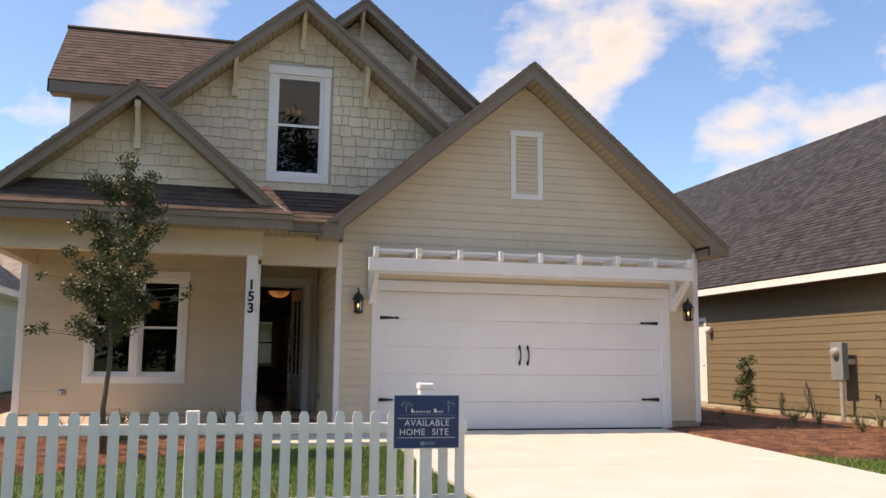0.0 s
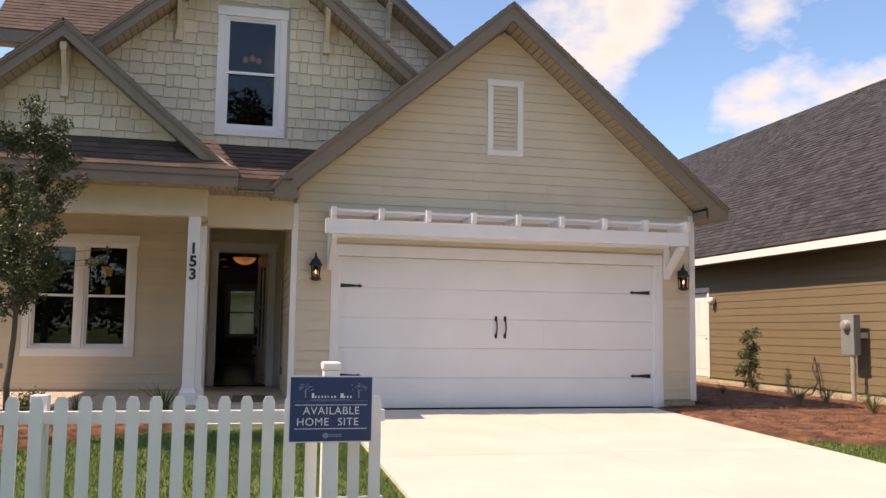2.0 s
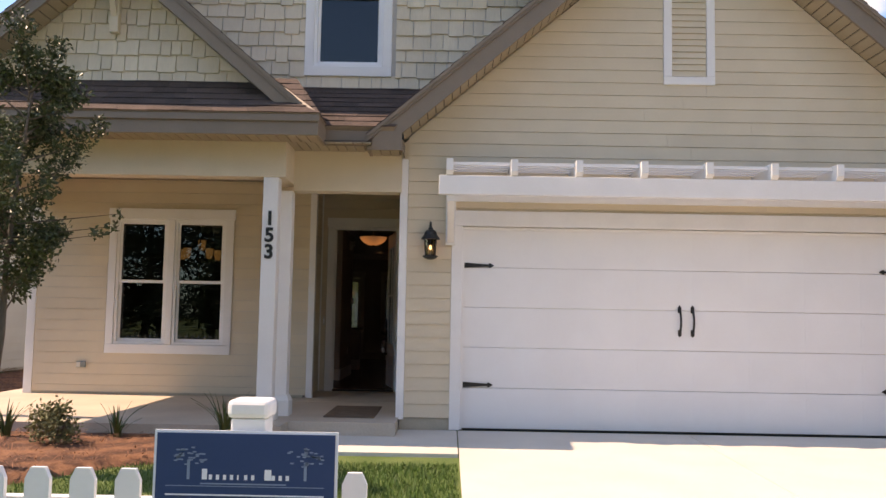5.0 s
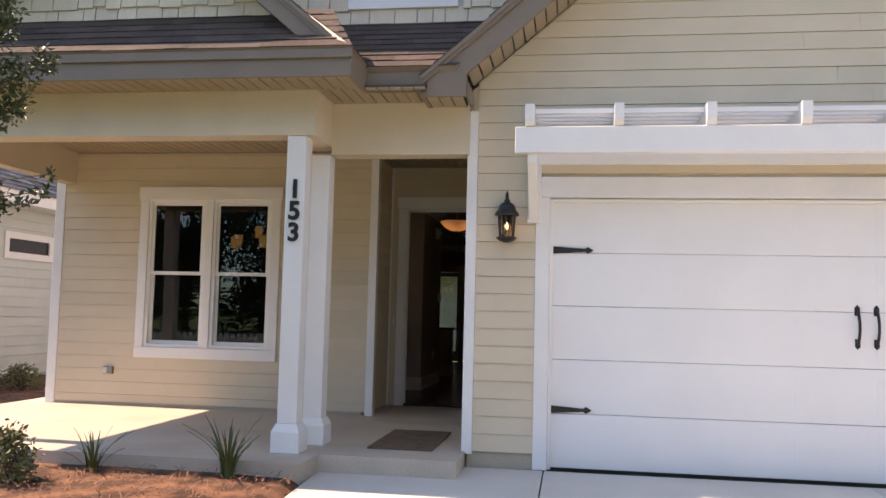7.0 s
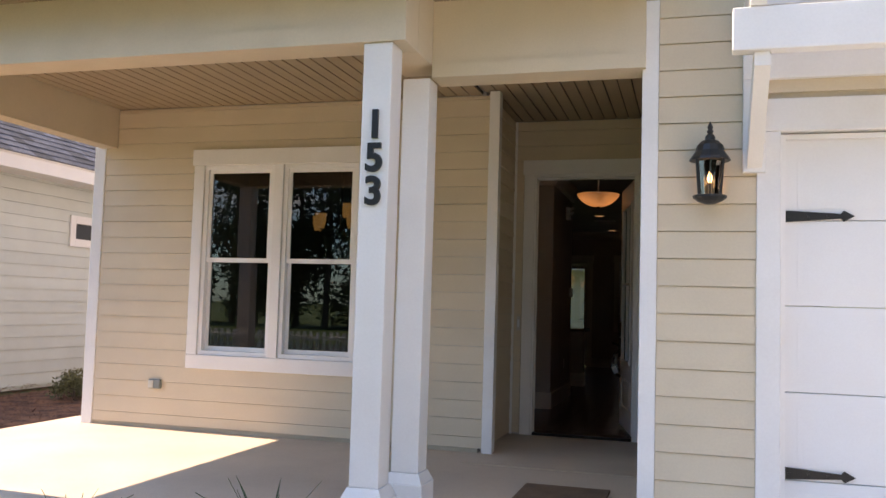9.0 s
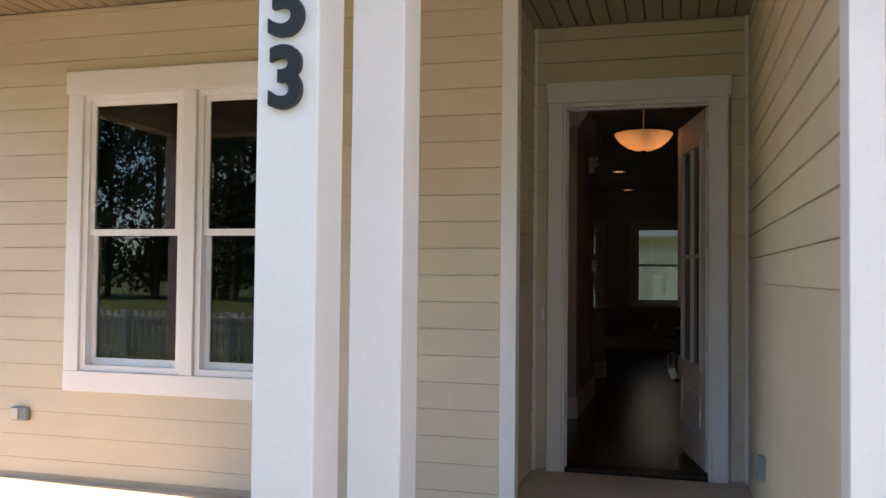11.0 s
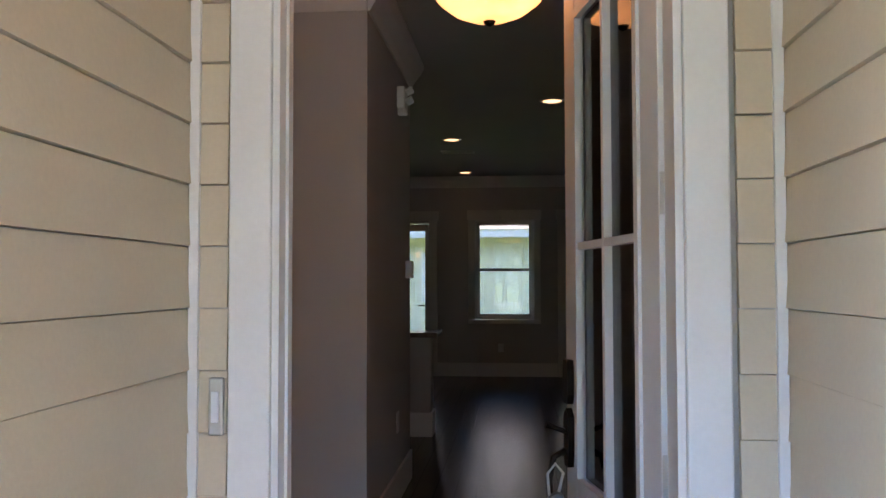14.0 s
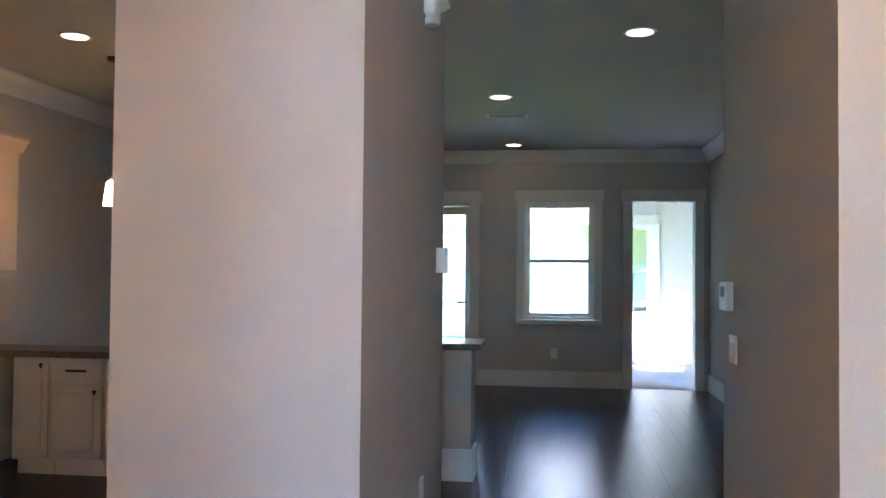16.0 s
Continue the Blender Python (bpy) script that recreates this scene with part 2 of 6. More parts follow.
# ---- building helpers ----
def finish(name, bm, mat, smooth=False):
    me = bpy.data.meshes.new(name)
    bm.normal_update()
    bm.to_mesh(me)
    bm.free()
    for mm in (mat if isinstance(mat, (list, tuple)) else (mat,)):
        me.materials.append(mm)
    if smooth:
        for p in me.polygons:
            p.use_smooth = True
    return new(name, me)


def part(name, bm, mat, parent=None, label="", smooth=False):
    ob = finish(name, bm, mat, smooth)
    if parent:
        ob.parent = parent
        ob.matrix_parent_inverse = parent.matrix_basis.inverted()
    if label:
        ob["label"] = label
    return ob


def thing(name, label, category, group="", kind="", at=(0, 0, 0)):
    e = new(name)
    e.location = at
    return tagged(e, label, category, group, kind)


def box(x0, x1, y0, y1, z0, z1, bevel=0.0, bm=None):
    own = bm is None
    bm = bm or bmesh.new()
    v = [bm.verts.new(p) for p in ((x0, y0, z0), (x1, y0, z0), (x1, y1, z0), (x0, y1, z0), (x0, y0, z1), (x1, y0, z1), (x1, y1, z1), (x0, y1, z1))]
    for f in ((3, 2, 1, 0), (4, 5, 6, 7), (0, 1, 5, 4), (1, 2, 6, 5), (2, 3, 7, 6), (3, 0, 4, 7)):
        bm.faces.new([v[i] for i in f])
    if bevel and own:
        bmesh.ops.bevel(bm, geom=bm.edges[:], offset=bevel, segments=2, affect="EDGES", profile=0.5)
    return bm


def boxes(*rows):
    bm = bmesh.new()
    for r in rows:
        box(*r, bm=bm)
    return bm


def prism(poly, place, depth, bm=None, front=None):
    """A polygon in (u, z) made solid. place(u, z, n) gives the world point; front(z) the offset of the front face, depth that of the back."""
    bm = bm or bmesh.new()
    a = [bm.verts.new(place(u, z, front(z) if front else 0.0)) for u, z in poly]
    b = [bm.verts.new(place(u, z, depth)) for u, z in poly]
    k = len(poly)
    bm.faces.new(a)
    bm.faces.new(b[::-1])
    for i in range(k):
        bm.faces.new((a[i], b[i], b[(i + 1) % k], a[(i + 1) % k]))
    bmesh.ops.recalc_face_normals(bm, faces=bm.faces[:])
    return bm


def clip(poly, a, b, c):
    """Keeps the side a*u + b*z <= c of a polygon."""
    res = []
    for i, p in enumerate(poly):
        q = poly[(i + 1) % len(poly)]
        dp, dq = a * p[0] + b * p[1] - c, a * q[0] + b * q[1] - c
        if dp <= 0:
            res.append(p)
        if dp * dq < 0:
            t = dp / (dp - dq)
            res.append((p[0] + t * (q[0] - p[0]), p[1] + t * (q[1] - p[1])))
    return res


def rotor(profile, segs=24, centre=(0, 0, 0), bm=None):
    """Turns a profile of (radius, z) round the vertical."""
    bm = bm or bmesh.new()
    rings = []
    for r, z in profile:
        rings.append([bm.verts.new((centre[0] + max(r, 1e-4) * math.cos(2 * math.pi * i / segs), centre[1] + max(r, 1e-4) * math.sin(2 * math.pi * i / segs), centre[2] + z)) for i in range(segs)])
    for a, b in zip(rings, rings[1:]):
        for i in range(segs):
            bm.faces.new((a[i], a[(i + 1) % segs], b[(i + 1) % segs], b[i]))
    bm.faces.new(rings[0][::-1])
    bm.faces.new(rings[-1])
    return bm


def tube(points, radii, segs=8, bm=None):
    bm = bm or bmesh.new()
    rings = []
    pts = [Vector(p) for p in points]
    for i, p in enumerate(pts):
        d = (pts[min(i + 1, len(pts) - 1)] - pts[max(i - 1, 0)]).normalized()
        side = d.cross(Vector((0.31, 0.83, 0.46))).normalized()
        up = d.cross(side)
        r = radii[i] if isinstance(radii, (list, tuple)) else radii
        rings.append([bm.verts.new(p + r * (math.cos(2 * math.pi * k / segs) * side + math.sin(2 * math.pi * k / segs) * up)) for k in range(segs)])
    for a, b in zip(rings, rings[1:]):
        for i in range(segs):
            bm.faces.new((a[i], a[(i + 1) % segs], b[(i + 1) % segs], b[i]))
    bm.faces.new(rings[0][::-1])
    bm.faces.new(rings[-1])
    return bm


def raw(name, verts, faces, mat, parent=None, kind="", label=""):
    me = bpy.data.meshes.new(name)
    me.from_pydata(verts, [], faces)
    me.materials.append(mat)
    ob = new(name, me)
    if parent:
        ob.parent = parent
        ob.matrix_parent_inverse = parent.matrix_basis.inverted()
    return tagged(ob, label, "", "", kind)


def lettering(name, text, size, m, mat, parent, depth=0.004, bold=0.0, space=1.0):
    cu = bpy.data.curves.new(name, "FONT")
    cu.body, cu.size, cu.extrude, cu.offset, cu.align_x, cu.align_y, cu.space_character = text, size, depth, bold, "CENTER", "CENTER", space
    tmp = bpy.data.objects.new(name, cu)
    scene.collection.objects.link(tmp)
    bpy.context.view_layer.update()
    me = bpy.data.meshes.new_from_object(tmp.evaluated_get(bpy.context.evaluated_depsgraph_get()))
    bpy.data.objects.remove(tmp)
    me.materials.clear()
    me.materials.append(mat)
    ob = new(name, me)
    ob.matrix_basis = m
    ob.parent = parent
    ob.matrix_parent_inverse = parent.matrix_basis.inverted()
    return ob


def facing(p0, p1):
    """The placing function of a wall that runs from p0 to p1; n grows outwards, to the right-hand side of that run."""
    d = Vector((p1[0] - p0[0], p1[1] - p0[1]))
    length = d.length
    d.normalize()
    nx, ny = d.y, -d.x
    return (lambda u, z, n: (p0[0] + u * d.x + n * nx, p0[1] + u * d.y + n * ny, z)), length


def cut_spans(u0, u1, za, zb, openings):
    spans = [(u0, u1)]
    for a, b, c, d in openings:
        if c < (za + zb) / 2 < d:
            spans = [s for p, q in spans for s in ((p, min(q, a)), (max(p, b), q)) if s[1] - s[0] > 0.01]
    return spans


def clapboards(parent, p0, p1, z0, z1, mat, openings=(), sides=(), lap=0.141, u0=0.0, u1=None, first=None):
    """Lapped boards, each of its own, on a wall; sides are half planes (a, b, c) of the gable in u, z; first is the lowest row's height."""
    place, length = facing(p0, p1)
    u1 = length if u1 is None else u1
    levels = [z0, z0 + (first or lap)]
    while levels[-1] < z1:
        levels.append(min(levels[-1] + lap, z1))
    for za, zb in zip(levels, levels[1:]):
        for a, b in cut_spans(u0, u1, za, zb, openings):
            pieces = [(a, b)]
            if b - a > 3.7:
                s = a + (b - a) * random.uniform(0.3, 0.7)
                pieces = [(a, s - 0.001), (s + 0.001, b)]
            for p, q in pieces:
                poly = [(p, za), (q, za), (q, zb - 0.0035), (p, zb - 0.0035)]
                for h in sides:
                    poly = clip(poly, *h) if poly else poly
                if len(poly) < 3 or max(z for _, z in poly) - za < 0.006:
                    continue
                part("clapboard", prism(poly, place, 0.0, front=lambda z: 0.022 - 0.009 * (z - za) / lap), mat, parent)


def shakes(parent, p0, p1, z0, z1, mat, openings=(), sides=(), lap=0.165, seed=1):
    """Staggered shingles of uneven width and butt line."""
    rnd = random.Random(seed)
    place, length = facing(p0, p1)
    rows = int(math.ceil((z1 - z0) / lap))
    for r in range(rows):
        za, zb = z0 + r * lap, min(z0 + (r + 1) * lap, z1)
        for a, b in cut_spans(0, length, za, zb, openings):
            u = a - rnd.uniform(0, 0.1)
            while u < b:
                w = rnd.choice((0.11, 0.14, 0.17, 0.2, 0.23))
                drop = rnd.choice((0, 0, 0.012, 0.026)) if r else 0
                poly = [(max(u, a), za - drop), (min(u + w - 0.010, b), za - drop), (min(u + w - 0.010, b), zb), (max(u, a), zb)]
                u += w
                if poly[1][0] - poly[0][0] < 0.012:
                    continue
                for h in sides:
                    poly = clip(poly, *h) if poly else poly
                if len(poly) < 3 or max(z for _, z in poly) - min(z for _, z in poly) < 0.01:
                    continue
                part("shingle", prism(poly, place, 0.0, front=lambda z: 0.03 - 0.02 * (z - za) / lap), mat, parent)


def roof_plane(name, corners, mat, parent, thick=0.1, course=0.14, tab=0.3, seed=1, lower=None):
    """A roof slope: corners of the eave (two) and of the ridge (two), decked and laid with shingle tabs course by course."""
    a, b, c, d = (Vector(p) for p in corners)
    rnd = random.Random(seed)
    bm = bmesh.new()
    nrm = (b - a).cross(d - a).normalized()
    if nrm.z < 0:
        nrm = -nrm
    top = [bm.verts.new(p) for p in (a, b, c, d)]
    low = [bm.verts.new(p - nrm * thick) for p in (a, b, c, d)]
    bm.faces.new(top), bm.faces.new(low[::-1])
    for i in range(4):
        bm.faces.new((top[i], low[i], low[(i + 1) % 4], top[(i + 1) % 4]))
    bmesh.ops.recalc_face_normals(bm, faces=bm.faces[:])
    deck = part(name, bm, lower or mat, parent)
    slope = max((d - a).length, (c - b).length)
    rows = max(1, int(slope / course))
    verts, faces = [], []
    for r in range(rows):
        t0, t1 = r / rows, (r + 1) / rows
        l0, r0, l1, r1 = a.lerp(d, t0), b.lerp(c, t0), a.lerp(d, t1), b.lerp(c, t1)
        width = max((r0 - l0).length, 0.05)
        u = -rnd.uniform(0, tab)
        while u < width:
            w = tab * rnd.uniform(0.5, 1.3)
            s0, s1 = max(u, 0) / width, min(u + w, width) / width
            u += w
            if s1 - s0 < 1e-3:
                continue
            lift = rnd.uniform(0.008, 0.014)
            p = [l0.lerp(r0, s0) + nrm * lift, l0.lerp(r0, s1) + nrm * lift, l1.lerp(r1, s1) + nrm * 0.003, l1.lerp(r1, s0) + nrm * 0.003]
            p += [l0.lerp(r0, s0) + nrm * 0.001, l0.lerp(r0, s1) + nrm * 0.001]
            k = len(verts)
            verts += [tuple(q) for q in p]
            faces += [(k, k + 1, k + 2, k + 3), (k + 4, k + 5, k + 1, k), (k + 4, k, k + 3), (k + 5, k + 2, k + 1)]
    raw("roof_shingles", verts, faces, mat, deck, "stuff", "overlapping asphalt shingle tabs")
    return deck


def soffit_strips(bm, x0, x1, y0, y1, z, along="x", pitch=0.1):
    """Grooved soffit boards that lie flat, side by side along one axis; the dark backing paints shade into the grooves.
    """
    n = max(1, int(round(((x1 - x0) if along == "x" else (y1 - y0)) / pitch)))
    g = 0.006
    for i in range(n):
        if along == "x":
            w = (x1 - x0) / n
            box(x0 + i * w + g, x0 + (i + 1) * w - g, y0, y1, z, z + 0.012, bm=bm)
        else:
            w = (y1 - y0) / n
            box(x0, x1, y0 + i * w + g, y0 + (i + 1) * w - g, z, z + 0.012, bm=bm)
    box(x0, x1, y0, y1, z + 0.014, z + 0.03, bm=bm)
    bm.faces.ensure_lookup_table()
    for f in bm.faces[-6:]:
        f.material_index = 1
    return bm


# ---- ground ----
def ground_z(y):
    """The lot falls gently from the house to the street."""
    if y > 12.0:
        return -0.02
    return -0.02 - 0.30 * min(1.0, (12.0 - y) / 13.0)


bm = bmesh.new()
ys = [-900, -60, -9, -3.2, -1, 2, 4, 6, 8, 10, 11, 12, 30, 60, 900]
xs = [-900, -60, -20, -8, -4, 0, 4, 8, 12, 30, 60, 900]
grid = [[bm.verts.new((x, y, ground_z(y) - 0.02)) for x in xs] for y in ys]
for i in range(len(ys) - 1):
    for j in range(len(xs) - 1):
        bm.faces.new((grid[i][j], grid[i][j + 1], grid[i + 1][j + 1], grid[i + 1][j]))
tagged(finish("ground", bm, LAWN), "mown green lawn around the houses", "ground", kind="structure")


def sloped_slab(name, poly, mat, lift=0.0, deep=0.12):
    """A slab whose top follows the lot's fall."""
    b = bmesh.new()
    top = [b.verts.new((x, y, ground_z(y) + lift)) for x, y in poly]
    low = [b.verts.new((x, y, ground_z(y) + lift - deep)) for x, y in poly]
    b.faces.new(top)
    b.faces.new(low[::-1])
    for i in range(len(poly)):
        b.faces.new((top[i], low[i], low[(i + 1) % len(poly)], top[(i + 1) % len(poly)]))
    bmesh.ops.recalc_face_normals(b, faces=b.faces[:])
    return finish(name, b, mat)


# driveway slabs with joints between them
drive = thing("driveway", "pale broom-finished concrete driveway before the garage", "driveway", kind="structure")
for ya, yb in ((-2.9, 2.0), (2.0, 5.0), (5.0, 8.6), (8.6, 12.54)):
    for xa, xb in ((2.66, 5.1), (5.1, 7.56)):
        s = sloped_slab("slab", [(xa + 0.004, ya + 0.004), (xb - 0.004, ya + 0.004), (xb - 0.004, yb - 0.004), (xa + 0.004, yb - 0.004)], CONCRETE, 0.015)
        s.parent = drive
path = thing("front_walk", "pale concrete walk from driveway to porch step", "walkway", kind="structure")
s = sloped_slab("slab", [(1.0, 11.08), (2.652, 11.08), (2.652, 12.54), (0.93, 12.54)], CONCRETE, 0.015)
s.parent = path
road = sloped_slab("road", [(-60, -9.0), (60, -9.0), (60, -3.2), (-60, -3.2)], ASPHALT, 0.0)
tagged(road, "grey asphalt street along the lots", "road", kind="structure")
kerb = sloped_slab("pavement", [(-60, -3.2), (60, -3.2), (60, -2.9), (-60, -2.9)], CONCRETE, 0.06, 0.2)
tagged(kerb, "low concrete kerb along the street", "kerb", kind="structure")


def bed(name, poly, label):
    b = bmesh.new()
    c = Vector((sum(p[0] for p in poly) / len(poly), sum(p[1] for p in poly) / len(poly)))
    rings = []
    for k, lift in ((1.0, 0.0), (0.96, 0.035), (0.8, 0.05), (0.45, 0.055)):
        rings.append([b.verts.new((c.x + (x - c.x) * k, c.y + (y - c.y) * k, ground_z(c.y + (y - c.y) * k) + lift + (0.02 * noise.noise((x * k * 3, y * k * 3, 0)) if k < 1 else -0.03))) for x, y in poly])
    for p, q in zip(rings, rings[1:]):
        for i in range(len(poly)):
            b.faces.new((p[i], p[(i + 1) % len(poly)], q[(i + 1) % len(poly)], q[i]))
    b.faces.new(rings[-1])
    bmesh.ops.recalc_face_normals(b, faces=b.faces[:])
    return tagged(finish(name, b, MULCH, True), label, "flower bed", kind="structure")


BED_L = [(1.0, 11.6), (0.98, 10.9), (0.5, 10.75), (-0.1, 10.4), (-0.6, 9.7), (-1.2, 9.0), (-2.0, 8.8), (-3.0, 9.0), (-4.6, 9.4), (-6.12, 10.4), (-6.12, 24.0), (-3.3, 24.0), (-3.3, 11.6)]
BED_R = [(7.58, 12.54), (7.58, 9.4), (8.6, 8.7), (10.2, 8.5), (11.8, 9.3), (11.85, 13), (11.85, 21), (8.42, 21), (8.42, 12.56)]
bed("mulch_bed", BED_L, "brown pine-straw bed before the porch")
bed("mulch_bed", BED_R, "brown pine-straw bed between the houses")

# ---- house: levels ----
FLOOR, CEIL = 0.12, 2.84
GX0, GX1, GY = 2.03, 8.26, 12.56
BX0, BX1, BY = -2.98, 0.665, 14.585
DY, RX = 15.74, 2.022


def gable_front(parent, apex, z_apex, slope, xl, xr, y0, y1, board=0.31, drop=0.14, ret_l=None, ret_r=None, thick=0.035):
    """Rake boards and the grooved soffit of a gable; ret_l, ret_r are the wall corners where the eaves turn flat."""
    place = lambda u, z, n: (u, y0 + n, z)
    zl, zr = z_apex - slope * (apex - xl), z_apex - slope * (xr - apex)
    zi = z_apex - board
    left = [(apex, z_apex), (xl, zl)]
    if ret_l is not None:
        left += [(xl, zl - drop), (ret_l, zl - drop), (ret_l, max(zi - slope * (apex - ret_l), zl - drop))]
    else:
        left += [(xl, zl - board)]
    left += [(apex, zi)]
    right = [(apex, z_apex), (xr, zr)]
    if ret_r is not None:
        right += [(xr, zr - drop), (ret_r, zr - drop), (ret_r, max(zi - slope * (ret_r - apex), zr - drop))]
    else:
        right += [(xr, zr - board)]
    right += [(apex, zi)]
    for poly in (left, right):
        part("rake_board", prism(poly, place, thick), FASCIA, parent, "taupe painted rake board")
        b = bmesh.new()
        lip = [(poly[0][0], poly[0][1] + 0.012), (poly[1][0], poly[1][1] + 0.012), (poly[1][0], poly[1][1] - 0.06), (poly[0][0], poly[0][1] - 0.06)]
        prism(lip, lambda u, z, n: (u, y0 - 0.02 + n, z), 0.0185, bm=b)
        part("drip_edge", b, FASCIA, parent)
    sof = bmesh.new()
    for side, end in ((-1, ret_l if ret_l is not None else xl), (1, ret_r if ret_r is not None else xr)):
        run = abs(end - apex)
        n = max(2, int(run * math.hypot(1, slope) / 0.11))
        for i in range(n):
            a, c = apex + side * run * (i + 0.07) / n, apex + side * run * (i + 0.93) / n
            za, zc = zi + 0.012 - slope * abs(a - apex), zi + 0.012 - slope * abs(c - apex)
            prism([(a, za), (c, zc), (c, zc + 0.012), (a, za + 0.012)], lambda u, z, m: (u, y0 + thick + 0.001 + m, z), y1 - y0 - thick - 0.002, bm=sof)
        a, c = apex, end
        prism([(a, zi + 0.03), (c, zi + 0.03 - slope * run), (c, zi + 0.045 - slope * run), (a, zi + 0.045)], lambda u, z, m: (u, y0 + thick + 0.001 + m, z), y1 - y0 - thick - 0.002, bm=sof)
        # the backing sheet takes the painted groove shade
        sof.faces.ensure_lookup_table()
        for f in sof.faces[-6:]:
            f.material_index = 1
    part("soffit", sof, (SOFFIT, GROOVE_SHADE), parent, "tan grooved vinyl soffit")
    return zl, zr


def gable_roof(parent, apex, z_apex, slope, xl, xr, y0, y1, mat, seed):
    zl, zr = z_apex - slope * (apex - xl), z_apex - slope * (xr - apex)
    up = 0.015
    roof_plane("roof_slope", [(xl, y0 - 0.035, zl + up), (xl, y1, zl + up), (apex, y1, z_apex + up), (apex, y0 - 0.035, z_apex + up)], mat, parent, 0.03, seed=seed, lower=FASCIA)
    roof_plane("roof_slope", [(xr, y0 - 0.035, zr + up), (xr, y1, zr + up), (apex, y1, z_apex + up), (apex, y0 - 0.035, z_apex + up)], mat, parent, 0.03, seed=seed + 1, lower=FASCIA)


# ---- garage front ----
house = thing("garage_roof", "brown shingle gable roof over the garage with taupe rakes", "roof", kind="structure")
gable_front(house, 5.13, 6.0, 0.85, 1.665, 8.615, 12.10, 12.545, board=0.27, ret_l=2.03, ret_r=8.28)
gable_roof(house, 5.13, 6.0, 0.85, 1.665, 8.615, 12.10, 21.0, BROWNROOF, 11)
b = bmesh.new()
soffit_strips(b, 1.70, 1.997, 12.14, 12.75, 2.925, "x", 0.1)
soffit_strips(b, 8.282, 8.575, 12.14, 21.0, 2.906, "y", 0.1)
part("eave_soffit", b, (SOFFIT, GROOVE_SHADE), house)
part("eave_fascia", boxes((8.58, 8.615, 12.14, 21.0, 2.90, 3.03), (1.665, 1.70, 12.14, 12.6, 2.92, 3.05)), FASCIA, house)
part("eave_return", boxes((8.246, 8.26, 12.136, 12.53, 2.895, 3.03), (2.031, 2.045, 12.136, 12.53, 2.91, 3.03)), FASCIA, house, "taupe closing board of the boxed eave")

wall = thing("wall_garage", "cream lapped fibre-cement siding on the garage gable", "wall", kind="structure")
core = [(GX0, 0.12), (2.60, 0.12), (2.60, 2.24), (7.68, 2.24), (7.68, 0.12), (GX1, 0.12), (GX1, 3.06), (5.13, 5.72), (GX0, 3.08)]
part("wall_core", prism(core, lambda u, z, n: (u, GY + n, z), 0.14), BEAMC, wall)
clapboards(wall, (GX0, GY), (GX1, GY), 0.125, 5.66, CREAM, [(0.54, 5.686, -1, 2.352), (2.83, 3.395, 3.775, 4.95)], [(-0.85, 1, 3.095), (0.85, 1, 8.365)], u0=0.055, u1=GX1 - GX0 - 0.086)
for xa, xb in ((GX0 - 0.032, GX0 + 0.053), (GX1 - 0.084, GX1 + 0.012)):
    part("corner_board", box(xa, xb, GY - 0.028, GY + 0.10, 0.10, 2.90 if xa < 3 else 2.99, 0.004), WHITE, wall, "white corner board")
part("foundation", boxes((GX0 + 0.01, 2.585, GY + 0.0, GY + 0.2, -0.1, 0.118), (7.72, GX1, GY + 0.0, GY + 0.2, -0.1, 0.118)), FOUND, wall)
side = thing("wall_garage_side", "cream siding on the garage side walls", "wall", kind="structure")
part("wall_core", boxes((GX1 - 0.14, GX1, GY + 0.145, 25.4, -0.1, 2.9)), BEAMC, side)
clapboards(side, (GX1, GY + 0.11), (GX1, 25.0), 0.125, 2.86, CREAM)

casing = thing("garage_door_casing", "white painted casing round the garage door", "trim", kind="structure")
part("jamb", box(2.568, 2.682, GY - 0.03, GY + 0.14, 0.0, 2.181, 0.004), WHITE, casing)
part("jamb", box(7.603, 7.717, GY - 0.03, GY + 0.14, 0.0, 2.181, 0.004), WHITE, casing)
part("head", box(2.568, 7.717, GY - 0.03, GY + 0.14, 2.183, 2.349, 0.004), WHITE, casing)
part("stop", boxes((2.683, 2.71, GY + 0.03, GY + 0.06, 0.0, 2.175), (7.575, 7.602, GY + 0.03, GY + 0.06, 0.0, 2.175), (2.711, 7.574, GY + 0.03, GY + 0.06, 2.15, 2.175)), VINYL, casing)

gdoor = thing("garage_door", "white closed sectional garage door with black strap hinges", "garage door", at=(5.12, GY + 0.1, 0))
for i in range(5):
    z0 = 0.012 + i * 0.432
    b = box(2.684, 7.601, GY + 0.065, GY + 0.105, z0, z0 + 0.428, 0.004)
    sec = part("section", b, WHITED, gdoor)
    for k in range(8):
        x0 = 2.77 + k * 0.605
        p = bmesh.new()
        place = lambda u, z, n: (u, GY + 0.065 + n, z)
        prism([(x0, z0 + 0.06), (x0 + 0.48, z0 + 0.06), (x0 + 0.48, z0 + 0.37), (x0, z0 + 0.37)], place, -0.003, bm=p)
        prism([(x0 + 0.03, z0 + 0.09), (x0 + 0.45, z0 + 0.09), (x0 + 0.45, z0 + 0.34), (x0 + 0.03, z0 + 0.34)], lambda u, z, n: (u, GY + 0.0618 + n, z), -0.002, bm=p)
        part("panel", p, WHITED, sec)
part("bottom_seal", box(2.684, 7.601, GY + 0.07, GY + 0.10, -0.012, 0.011), BLACK, gdoor)


